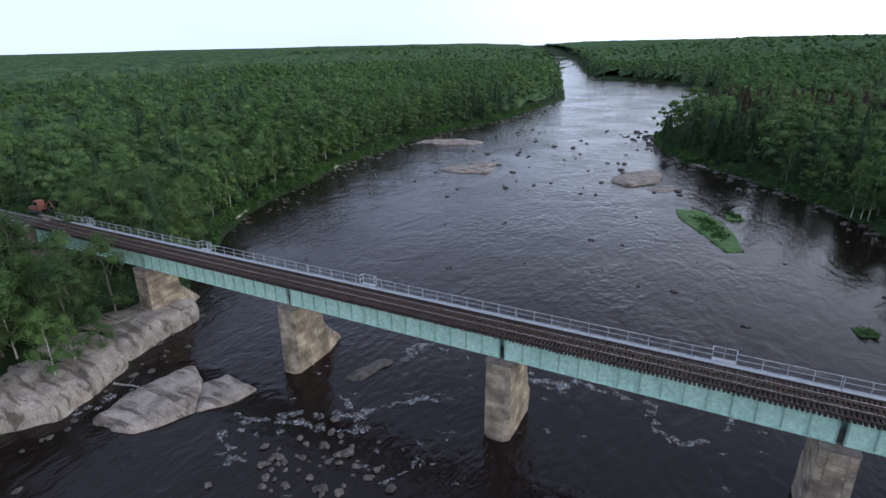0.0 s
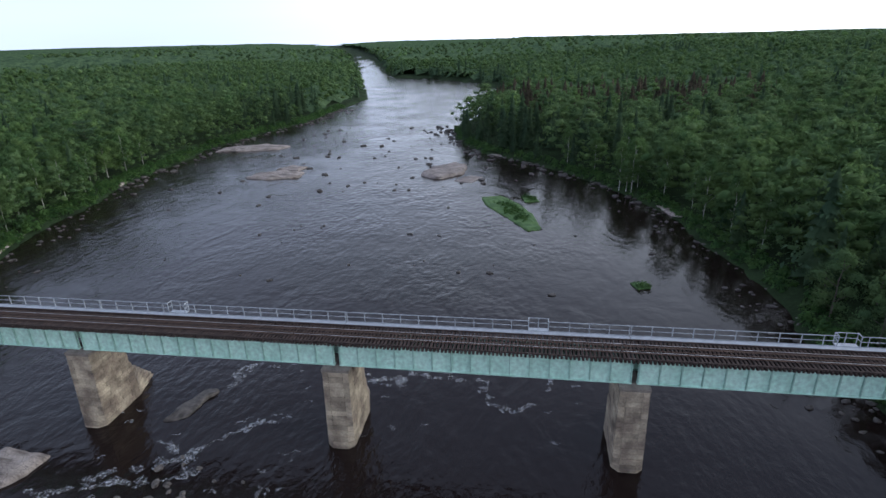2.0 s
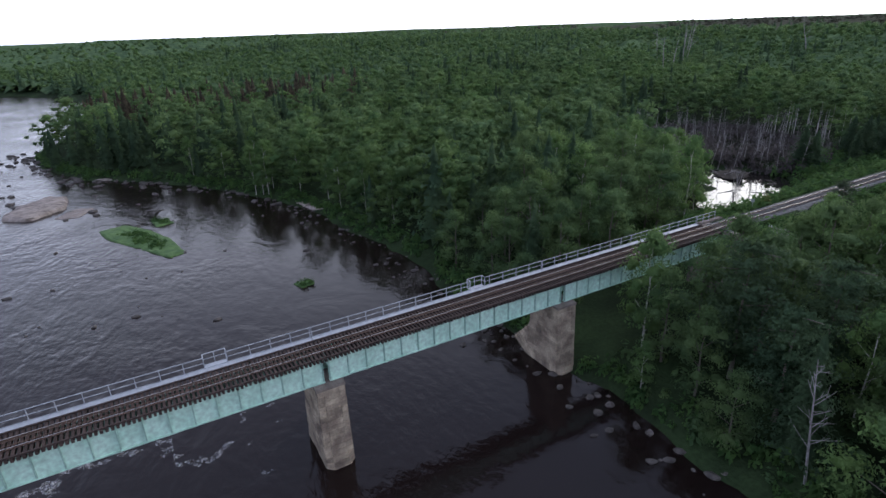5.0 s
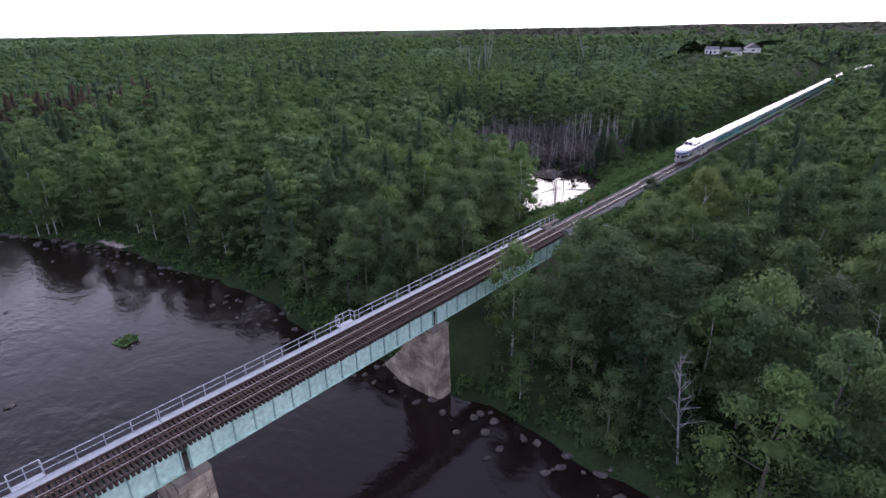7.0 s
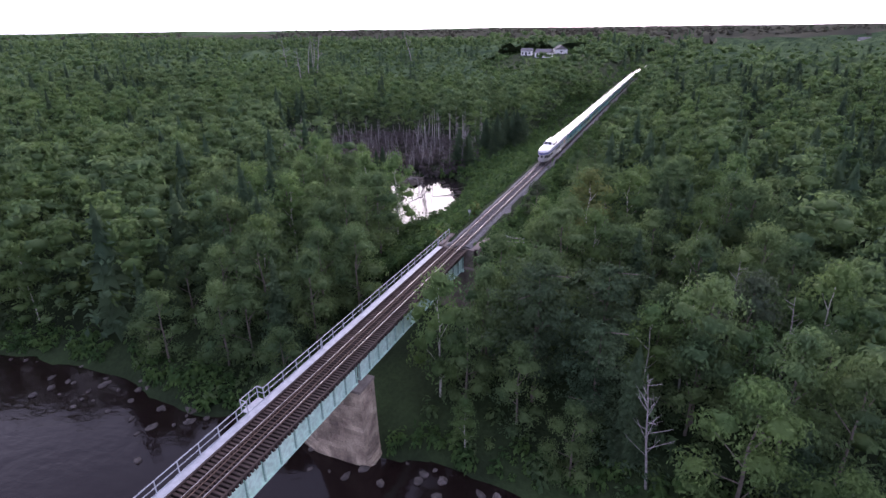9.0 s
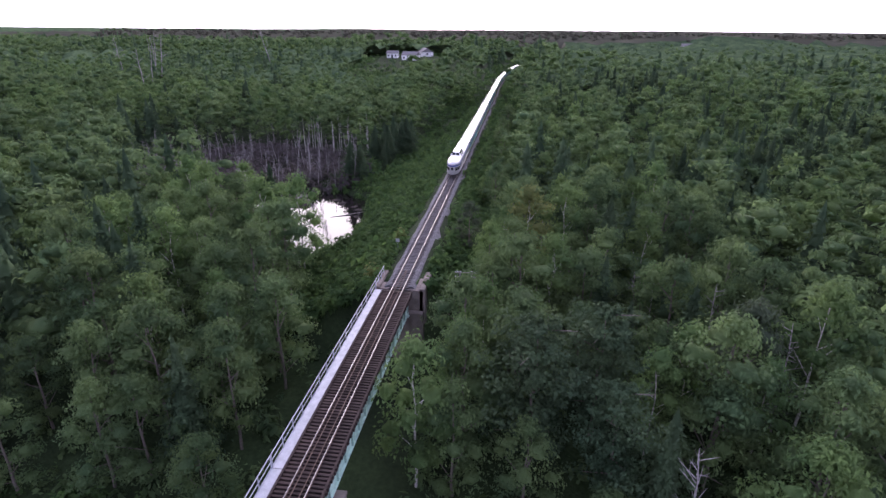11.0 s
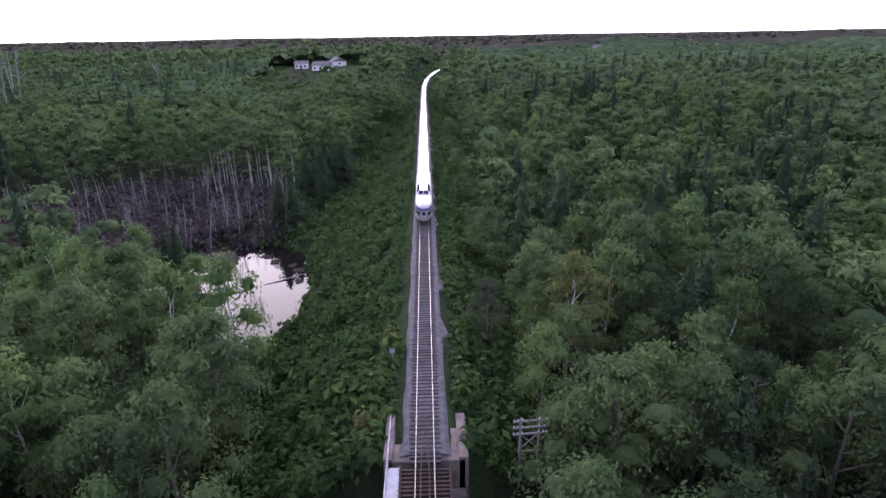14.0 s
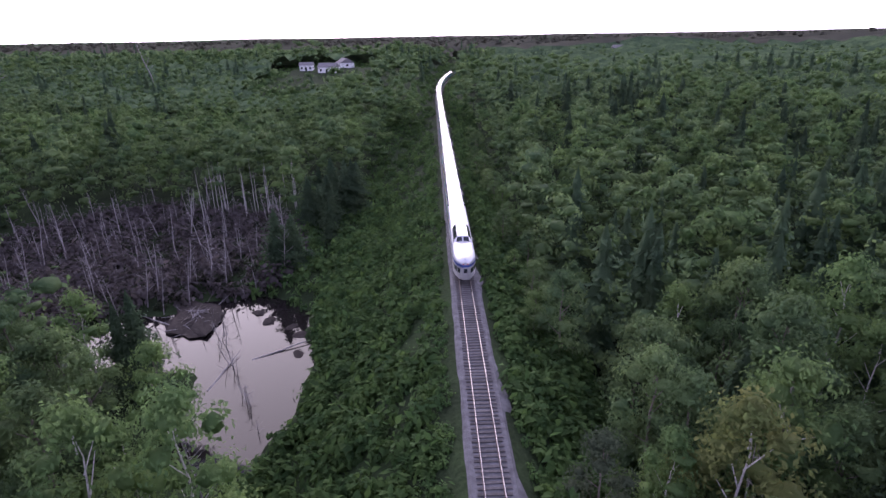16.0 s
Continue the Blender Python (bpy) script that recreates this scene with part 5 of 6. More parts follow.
g = np.random.default_rng(31)
bx = np.concatenate([g.uniform(99, 205, 3600), g.uniform(200, 360, 1300), g.uniform(-150, -99, 260)])
side = np.where(g.uniform(size=len(bx)) < 0.5, -1, 1)
by = track_y(bx) + side * (3.3 + np.where(side > 0, 21.0, 10.5) * g.uniform(0, 1, len(bx)) ** 0.8)
keep = (pond_inside(bx, by) < -0.1) & (height(bx, by) > POND_Z)
joined_bushes("trackside_shrubs", bx[keep], by[keep], (1.1 + 1.9 * g.uniform(0, 1, len(bx)) ** 1.4)[keep], M_SHRUB, "low green shrubs covering the railway embankment", 32)
cx_ = g.uniform(360, 770, 620)
cy_ = track_y(cx_) + np.where(g.uniform(size=620) < 0.5, -1, 1) * g.uniform(3.4, 14.0, 620)
joined_bushes("cutting_shrubs", cx_, cy_, g.uniform(1.4, 3.4, 620), M_SHRUB, "green shrubs along the far stretch of line", 34)
vx = g.uniform(99, 260, 1100)
vy = track_y(vx) + np.where(g.uniform(size=1100) < 0.5, -1, 1) * g.uniform(2.9, 6.0, 1100)
joined_bushes("verge_plants", vx, vy, g.uniform(0.45, 1.1, 1100), M_SHRUB, "low green plants along the ballast edge", 35)
by2 = np.concatenate([g.uniform(-60, 230, 900), g.uniform(0, 330, 1500)])
bx2 = np.concatenate([np.interp(by2[:900], RIGHT_BANK[:, 0], RIGHT_BANK[:, 1]) + g.uniform(-1.5, 5, 900), np.interp(by2[900:], LEFT_BANK[:, 0], LEFT_BANK[:, 1]) - g.uniform(-1.5, 5.5, 1500)])
dd = river_depth(bx2, by2)
keep = (dd < -0.35) & (np.abs(by2) > 3.4) & ~((bx2 < -48) & (bx2 > -70) & (by2 > -33) & (by2 < 5))
joined_bushes("bank_shrubs", bx2[keep], by2[keep], g.uniform(0.8, 2.4, len(bx2))[keep], M_SHRUB, "green shrubs overhanging the river bank", 33)
ux, uy, g = scatter(62, 150, -48, 40, 3.2, 36)
joined_bushes("undergrowth", ux, uy, g.uniform(1.0, 2.8, len(ux)), M_LEAF, "dark green undergrowth beneath the trees", 37)
ux, uy, g = scatter(-112, -58, -34, 30, 3.0, 38)
keep = ~((ux > -71) & (uy > -33) & (uy < 5))
joined_bushes("undergrowth", ux[keep], uy[keep], g.uniform(1.0, 2.4, len(ux))[keep], M_LEAF, "green undergrowth at the foot of the bank trees", 39)
g = np.random.default_rng(40)
dx, dy = g.uniform(158, 224, 1300), g.uniform(26, 106, 1300)
keep = dead_zone(dx, dy) & (pond_inside(dx, dy) < -0.15)
joined_bushes("marsh_scrub", dx[keep], dy[keep], g.uniform(0.7, 2.2, 1300)[keep], M_SCRUB, "dull green scrub among the dead trunks", 41)


dx, dy = g.uniform(160, 224, 1500), g.uniform(28, 104, 1500)
keep = dead_zone(dx, dy) & (pond_inside(dx, dy) < -0.05)
joined_bushes("dead_brush", dx[keep], dy[keep], g.uniform(1.2, 3.6, 1500)[keep], M_DEADBRUSH, "grey leafless brush of the flooded wood", 42)


dx, dy = g.uniform(262, 440, 2000), g.uniform(45, 300, 2000)
keep = scrubland(dx, dy) & ~((dx > 385) & (np.abs(dy - 62) < 30))
joined_bushes("regrowth", dx[keep], dy[keep], g.uniform(2.5, 5.5, 2000)[keep], M_SHRUB, "low green regrowth behind the flooded wood", 43)
dx, dy = g.uniform(384, 530, 650), g.uniform(26, 106, 650)
keep = np.min([np.hypot(dx - q[0], dy - q[1]) for q in HOUSES], axis=0) > 9
joined_bushes("garden_shrubs", dx[keep], dy[keep], np.where(dx > 485, 3.5, 1.0)[keep] * g.uniform(0.8, 1.5, keep.sum()), M_SHRUB, "green shrubs and hedges round the far houses", 45)
dx, dy = g.uniform(156, 236, 700), g.uniform(16, 37, 700)
keep = pond_inside(dx, dy) < -0.02
joined_bushes("bank_shrubs", dx[keep], dy[keep], g.uniform(1.2, 3.0, 700)[keep], M_SHRUB, "green shrubs between embankment and pond", 44)


def single_bush(x, y, size, mat, label):
    bv, bq = shrub_bank(int(x * 7) % 97, 260)
    me = array_mesh("bush", (bv * np.array([1, 1, 1.25])) * size, bq, mat)
    return tagged(part("bush", me, None, at=pose(x, y, float(height(x, y)) - 0.1)), label, "bush")


single_bush(117.5, 3.9, 1.7, M_YELLOWLEAF, "yellow-green bush beside the railway track")
single_bush(109.5, 4.6, 1.6, M_BIRCHLEAF, "light green bush beside the bridge end")
single_bush(103.5, 5.2, 1.9, M_YELLOWLEAF, "yellow-green bush beside the handrail end")


# ---------------------------------------------------------------- landmark trees
def placed_tree(kind, x, y, tall, wide=1.0, label="", variant=0, mat=None):
    crown_me, trunk_me, Hm = NEAR[kind][variant]
    if mat:
        crown_me = crown_me.copy()
        crown_me.materials.clear()
        crown_me.materials.append(mat)
    k = tall / Hm
    t_ob = empty("tree", pose(x, y, float(height(x, y)) - 0.1, 0, 0, 37 * x) @ Matrix.Diagonal((k * wide, k * wide, k, 1)))
    part("crown", crown_me, None, t_ob)
    part("trunk", trunk_me, None, t_ob)
    return tagged(t_ob, label or TREE_LABEL[kind], "tree", "trees of the near forest")


def white_pine(x, y, tall, seed):
    """A broad old pine: many flat tiers of needles on long level limbs."""
    g = np.random.default_rng(seed)
    count, tiers = 9000, 13
    tier = g.integers(0, tiers, count)
    h = 0.2 + 0.78 * tier / (tiers - 1)
    reach = 0.34 * np.sin(np.pi * np.clip(1.04 - h, 0, 1) ** 0.75) ** 0.8 * (0.75 + 0.35 * np.sin(tier * 2.3 + seed)) + 0.03
    arm = np.floor(g.uniform(0, 9, count)) * (2 * math.pi / 9) + tier * 0.9
    rad = reach * np.sqrt(g.uniform(0.04, 1, count)) * (0.8 + 0.3 * np.sin(arm * 3 + tier))
    a = arm + g.normal(size=count) * 0.16
    c = np.stack([rad * np.cos(a), rad * np.sin(a), h + rad * 0.12 + g.normal(size=count) * 0.011], 1)
    V, Q = leaf_quads(c, np.stack([np.cos(a) * 0.35, np.sin(a) * 0.35, np.full(count, 0.9)], 1) + g.normal(size=(count, 3)) * 0.35, 0.0125 * g.uniform(0.6, 1.3, count), g)
    e = empty("pine_tree", pose(x, y, float(height(x, y)) - 0.1))
    part("crown", array_mesh("crown", V * tall, Q, M_NEEDLE), None, e, "flat dark green tiers of needles")
    part("trunk", trunk_shape(tall, 0.3), M_BARK, e)
    for k in range(0, tiers, 2):
        hh, aa = (0.2 + 0.78 * k / (tiers - 1)) * tall, k * 0.9
        part("limb", Shape().bar((0, 0, hh - 0.3), (math.cos(aa) * tall * 0.2, math.sin(aa) * tall * 0.2, hh + 0.2), 0.08, 0.03), M_BARK, e)
    return tagged(e, "large dark white pine with broad flat tiers", "tree", "old pines on the bank")


white_pine(78, -17.5, 18.0, 1)
white_pine(84, -24.5, 16.5, 2)
white_pine(75, -25, 14.0, 3)
white_pine(-124, 112, 19.0, 4)
M_GREYLEAF = leaf_material("grey_green_foliage", (0.12, 0.155, 0.09), (0.07, 0.1, 0.06))
for kind, x, y, tall, wide, tint, label, variant in LANDMARKS:
    placed_tree(kind, x, y, tall, wide, label, variant, {"light": M_BIRCHLEAF, "yellow": M_YELLOWLEAF, "grey": M_GREYLEAF, "": None}[tint])
r = random.Random(41)
for k in range(16):
    placed_tree("spruce", r.uniform(178, 228), r.uniform(23, 34), r.uniform(9, 14), 1.5, "dark spruce at the foot of the embankment", k % 4)
for k in range(26):
    x = 150 + k * 5.5 + r.uniform(-2, 2)
    placed_tree(("poplar", "maple")[k % 2], x, float(track_y(x)) - r.uniform(7.5, 11.5), r.uniform(4.5, 8.5), 1.25, "round leafy sapling on the embankment", k % 4, M_BIRCHLEAF if k % 3 == 0 else None)

for k, (x, y) in enumerate(((50.3, 111.5), (51.5, 109.8), (48.6, 113.6), (-102.5, 26.5), (-99, 33), (-122, 86), (-124, 83), (-113, 62), (-106, 45), (-88, 18), (-92, 24))):
    placed_tree("birch", x, y, 13 + (k * 3) % 4, 0.9, "", k % 4)

for k in range(22):
    y = (24 + 9 * k) if k < 13 else (62 + 10 * (k - 13))
    x = float(np.interp(y, LEFT_BANK[:, 0], LEFT_BANK[:, 1])) - 5.0 - (k * 7) % 4 if k < 13 else float(np.interp(y, RIGHT_BANK[:, 0], RIGHT_BANK[:, 1])) + 4.5 + (k * 5) % 3
    placed_tree("birch", x, y, 12.5 + (k * 5) % 4, 0.85, "", k % 4)


def bare_tree(seed, tall, lean, branches, r0):
    r = random.Random(seed)
    s = Shape()
    top = Vector((lean * tall, lean * 0.4 * tall, tall))
    pts = [Vector((0, 0, -0.5)).lerp(top, i / 4) + Vector((r.uniform(-0.1, 0.1), r.uniform(-0.1, 0.1), 0)) * (i > 0) for i in range(5)]
    for i in range(4):
        s.bar(pts[i], pts[i + 1], r0 * (1 - i * 0.21), r0 * (1 - (i + 1) * 0.21), sides=6)
    for i in range(branches):
        u = 0.3 + 0.68 * i / max(1, branches)
        p = Vector((0, 0, 0)).lerp(top, u)
        a, ln = r.uniform(0, 6.28), tall * (0.06 + 0.16 * (1 - u)) * r.uniform(0.6, 1.3)
        q = p + Vector((math.cos(a) * ln, math.sin(a) * ln, ln * r.uniform(0.15, 0.9)))
        s.bar(p, q, r0 * 0.28, r0 * 0.1, sides=4)
        if branches > 6:
            a2 = a + r.uniform(-0.8, 0.8)
            s.bar(p.lerp(q, 0.55), p.lerp(q, 0.55) + Vector((math.cos(a2), math.sin(a2), 0.9)) * ln * 0.5, r0 * 0.15, r0 * 0.06, sides=3)
    return s


DEAD = [mesh("dead_tree", bare_tree(i, 11 + i % 3, 0.02 + 0.03 * (i % 4), (5, 12, 9, 20, 3, 14)[i % 6], 0.13 + 0.02 * (i % 3)), M_DEADWOOD) for i in range(8)]
r = random.Random(17)
count = 0
while count < 180:
    x, y = r.uniform(158, 224), r.uniform(28, 106)
    if not dead_zone(np.float64(x), np.float64(y)) or pond_inside(np.float64(x), np.float64(y)) > 0.05:
        continue
    k = r.uniform(0.3, 0.9)
    ob = part("dead_tree", DEAD[r.randrange(8)], None, at=pose(x, y, float(height(x, y)), r.uniform(-6, 6), r.uniform(-6, 6), r.uniform(0, 360)) @ Matrix.Diagonal((k, k, k, 1)))
    tagged(ob, "bare grey dead trunk standing in the flooded wood", "dead tree", "dead trees round the pond")
    count += 1
for i in range(20):
    x, y = 217 + r.uniform(-4, 7), 37 + r.uniform(0, 24)
    ob = part("birch_trunk", mesh("birch_trunk", bare_tree(300 + i, r.uniform(10.5, 14), r.uniform(-0.06, 0.06), 2, 0.1), M_BIRCH), None, at=pose(x, y, float(height(x, y))))
    tagged(ob, "tall bare white birch trunk at the wood's edge", "tree trunk", "pale trunks at the edge of the wood")
for i, (x, y) in enumerate(((378, 225), (284, 165), (410, 158), (349, 224), (340, 196), (338, 192), (300, 172), (366, 214))):
    ob = part("dead_tree", DEAD[i % 8], None, at=pose(x, y, float(height(x, y)) + 3, 0, 4 * (i % 3), 50 * i) @ Matrix.Diagonal((2.2, 2.2, 1.75, 1)))
    tagged(ob, "tall bleached dead trunk above the far forest", "dead tree", "dead trees in the far forest")
for x, y, k, i in ((69.8, -31.5, 1.25, 3), (88, -45, 1.1, 5), (106, -33, 1.05, 3), (121, -20, 1.1, 1), (131, 27.5, 0.9, 3), (97, -40, 1.2, 1), (-110, 52, 1.1, 1), (-126, 118, 1.3, 3)):
    ob = part("dead_tree", DEAD[i], None, at=pose(x, y, float(height(x, y)), 0, 0, 70 * k) @ Matrix.Diagonal((k, k, k, 1)))
    tagged(ob, "bare branching grey dead tree among green trees", "dead tree", "dead trees in the near forest")
for x, y, yaw, ln in ((157, 30, 30, 13), (150, 34, 80, 9), (-61.5, -8, 60, 6), (-50, -17.5, 100, 6), (167, 46, 150, 8)):
    z = float(height(x, y))
    z = max(z, POND_Z - 0.2 if x > 0 else 1.25)
    ob = part("driftwood_log", bare_tree(int(x), ln, 0.03, 4, 0.16), M_DEADWOOD, at=pose(x, y, z + 0.15, 88, 0, yaw))
    tagged(ob, "fallen bleached log lying at the water", "log", "fallen logs")

# ---------------------------------------------------------------- rocks and river
def ledge(points, top, seed, mat=M_ROCK, sink=0.8):
    """A worn slab of bedrock with an uneven outline and a stepped, rounded top."""
    P = np.array(points, float)
    c = P.mean(0)
    P = c + (P - c) * 1.14
    closed = np.vstack([P, P[:1]])
    seg = np.linspace(0, len(P), 73)[:-1]
    ring = np.array([closed[int(u)] + (closed[int(u) + 1] - closed[int(u)]) * (u - int(u)) for u in seg])
    for _ in range(2):
        ring = (np.roll(ring, 1, 0) + ring * 2 + np.roll(ring, -1, 0)) / 4
    rings = []
    for k, z in ((1.03, -sink), (1.0, 0.1), (0.97, top * 0.42), (0.93, top * 0.6), (0.9, top * 0.64), (0.8, top * 0.7), (0.77, top * 0.8), (0.5, top * 0.84), (0.25, top * 0.88), (0.05, top * 0.9)):
        q = c + (ring - c) * k
        n1 = wander(q[:, 0], q[:, 1], 1.3, seed) * 0.35 + wander(q[:, 0], q[:, 1], 3.4, seed + 2) * 0.14
        q = q + np.stack([n1, np.roll(n1, 7)], 1) * 0.7 * k
        zz = z + (wander(q[:, 0], q[:, 1], 0.9, seed + 4) * 0.3 + wander(q[:, 0], q[:, 1], 2.7, seed + 5) * 0.13) * min(1, top)
        rings.append([(a, b_, float(w)) for (a, b_), w in zip(q, zz)])
    return Shape().loft(rings)


LEDGES = (
    (((-56.0, -29.5), (-52.2, -24.5), (-53.6, -19.5), (-60, -18), (-71.5, -19.5), (-72, -29)), 3.0, "broad pale granite ledge on the river bank"),
    (((-53.6, -19), (-55.8, -12.8), (-62.5, -10.6), (-71.8, -12.5), (-71.5, -20), (-60.2, -18.2)), 3.2, "broad pale granite ledge on the river bank"),
    (((-56.8, -12.3), (-58, -5.5), (-58.5, 1.5), (-63, 4.5), (-68, 3.5), (-70, -5.4), (-70, -12.5), (-62.7, -10.4)), 3.2, "broad pale granite ledge at the foot of the pier"),
    (((-46.3, -22.3), (-40.2, -21.6), (-37.2, -15.8), (-41, -11.5), (-45.4, -9.2), (-47.7, -15.7)), 1.1, "fissured grey granite slab rising from the river"),
    (((-36.6, -15.2), (-34.4, -12.7), (-33.4, -8.7), (-38.5, -8.6), (-40.4, -11)), 0.8, "fissured grey granite slab rising from the river"),
    (((-23.6, -1), (-21.3, 0.2), (-20.2, 5.5), (-21.8, 5.2), (-23.4, 2)), 0.5, "narrow brown rock awash in the current"),
    (((-14.3, 131.5), (-8, 127), (-1, 134), (-1.2, 145), (-6, 147.5), (-12, 141)), 1.5, "large rounded grey boulder island upstream"),
    (((-2, 124), (3, 122), (6.5, 129), (2, 131)), 0.35, "low wet gravel bar beside the boulder island"),
    (((-75, 124), (-66, 122.5), (-58, 126), (-59, 132.5), (-66, 134), (-74, 129.5)), 0.9, "cluster of flat pale slabs in midstream"),
    (((-70, 137), (-62, 136), (-60, 141), (-67, 142.5)), 0.7, "cluster of flat pale slabs in midstream"),
    (((-112, 170), (-100, 172), (-88, 176), (-86, 183), (-98, 186), (-111, 180)), 0.9, "flat pale rock shelf off the wooded bank"),
    (((58.5, 90), (60.5, 88), (63, 97), (58, 104), (55, 103.5)), 0.8, "pale gravel landing on the wooded bank"),
    (((3, 172), (8, 166), (20, 157), (21, 160.5), (10, 170), (5, 176)), 0.6, "flat pale rocks along the promontory"),
    (((-96, 40), (-92, 36), (-101, 55), (-104, 62), (-106, 60), (-101, 48)), 0.9, "pale rocky shore under the birches"),
    (((-119, 112), (-114, 110), (-117, 124), (-121, 125)), 0.8, "pale rocky shore under the birches"),
)
for k, (pts, top, label) in enumerate(LEDGES):
    tagged(part("rock_ledge", ledge(pts, top, k * 1.3), M_WETROCK if k == 5 else M_ROCK, smooth=True), label, "rock", "rock ledges in the river")


def boulder_mesh(seed, mat, cuts=2):
    bm = bmesh.new()
    bmesh.ops.create_icosphere(bm, subdivisions=cuts, radius=1.0)
    for v in bm.verts:
        v.co *= 1 + 0.45 * noise.noise(v.co * 1.5 + Vector((seed * 7.1, 0, 0))) + 0.25 * noise.noise(v.co * 3.1 + Vector((0, seed * 3.3, 0)))
        v.co.z *= 0.6
    me = bpy.data.meshes.new("boulder")
    bm.to_mesh(me)
    bm.free()
    me.materials.append(mat)
    return me


BOULDER = [boulder_mesh(i, M_WETROCK) for i in range(6)]
r = random.Random(23)
for i in range(84):
    if i < 50:
        x, y = r.gauss(-14, 4.5), r.gauss(-14.5, 3.2)
    elif i < 70:
        x, y = r.uniform(-26, -17), r.uniform(-25, -17)
    else:
        x, y = 64.9 + r.gauss(0, 0.6), r.uniform(-33, 36)
    s = r.uniform(0.18, 0.5) * (1.4 if i % 9 == 0 else 1)
    ob = part("boulder", BOULDER[i % 6], None, at=pose(x, y, r.uniform(-0.05, 0.12), 0, 0, r.uniform(0, 360)) @ Matrix.Diagonal((s * r.uniform(0.9, 1.5), s, s * 1.25, 1)))
    tagged(ob, "dark wet boulder showing above the river water", "boulder", "boulders in the rapids")
small = [np.array([v.co for v in boulder_mesh(40 + i, M_WETROCK, 1).vertices]) for i in range(3)]
tri = [tuple(p.vertices) for p in boulder_mesh(40, M_WETROCK, 1).polygons]
stones = Shape()
for i in range(760):
    if i < 170:
        u = r.random()
        x, y = -20 + 26 * u + r.gauss(0, 4), 232 - 66 * u + r.gauss(0, 7)
    elif i < 430:
        y = r.uniform(-40, 320)
        x = float(np.interp(y, LEFT_BANK[:, 0], LEFT_BANK[:, 1])) + abs(r.gauss(0.5, 5.5))
    elif i < 620:
        y = r.uniform(-50, 165)
        x = float(np.interp(y, RIGHT_BANK[:, 0], RIGHT_BANK[:, 1])) - abs(r.gauss(0.3, 4.0))
    else:
        x, y = r.uniform(-85, 50), r.uniform(40, 240)
    s = r.uniform(0.15, 0.62) * (1.9 if y > 100 else 1.0)
    a, st = r.uniform(0, 6.28), r.uniform(0.9, 1.7)
    ca, sa = math.cos(a), math.sin(a)
    stones.add([(x + (p[0] * ca * st - p[1] * sa) * s, y + (p[0] * sa * st + p[1] * ca) * s, 0.02 + p[2] * s * 1.05) for p in small[i % 3]], tri)
tagged(new("river_stones", mesh("river_stones", stones, M_WETROCK)), "scattered dark stones breaking the river surface", "stones", kind="stuff")

# white water
foam = Shape()
ico = boulder_mesh(60, M_FOAM, 1)
ico_v, ico_f = [tuple(v.co) for v in ico.vertices], [tuple(p.vertices) for p in ico.polygons]
RUNS = (((-30.3, -14.5), (-27.5, -13.6), (-23, -10.2), (-18.5, -6.7), (-14.9, -9.2)), ((-22.1, -4.5), (-18.5, -6.7), (-11.8, 0.6), (-8, 1.7)), ((-26.6, -11.4), (-20, -12.1), (-15, -9)),
        ((-18.4, 6.5), (-19, 9.8), (-17.4, 14.6)), ((-0.2, 10.4), (2.9, 11.2), (5.8, 12.6)), ((7, 12.2), (11, 12.3), (14.5, 12.3), (15.6, 9.6), (16.6, 7.1), (18.8, 4.9)),
        ((19, 5), (23.4, 8), (25.6, 13.9)), ((-51, -24), (-49.6, -20.2), (-50.1, -17)), ((-31, -17), (-27, -19), (-24, -21)), ((-7, -6.4), (-6.2, -11.7), (-9, -16)), ((-16, 12), (-12, 14), (-10, 11)))
def crest(points, wide):
    """One breaking wave: a ragged low ridge that tapers at both ends."""
    k = max(5, int(3 * math.hypot(points[-1][0] - points[0][0], points[-1][1] - points[0][1])))
    P = np.array(points, float)
    u = np.linspace(0, len(P) - 1.001, k)
    c = np.array([P[int(v)] + (P[int(v) + 1] - P[int(v)]) * (v - int(v)) for v in u])
    c += np.stack([r.gauss(0, 0.1) + 0.25 * np.sin(u * 5 + r.random() * 6), 0.2 * np.cos(u * 7 + r.random() * 6)], 1)
    rows = []
    for i in range(k):
        d = c[min(i + 1, k - 1)] - c[max(i - 1, 0)]
        d = np.array([-d[1], d[0]]) / (np.hypot(*d) + 1e-6)
        w = wide * (0.25 + math.sin(math.pi * (i + 0.5) / k)) * r.uniform(0.6, 1.3)
        rows.append([(*(c[i] + d * w * s), 0.015 + z * w * r.uniform(0.6, 1.2)) for s, z in ((-0.6, 0), (-0.25, 0.12), (0.0, 0.24), (0.3, 0.1), (0.9, 0.0))])
    foam.add([p for row in rows for p in row], [(i * 5 + j, i * 5 + j + 1, i * 5 + j + 6, i * 5 + j + 5) for i in range(k - 1) for j in range(4)])


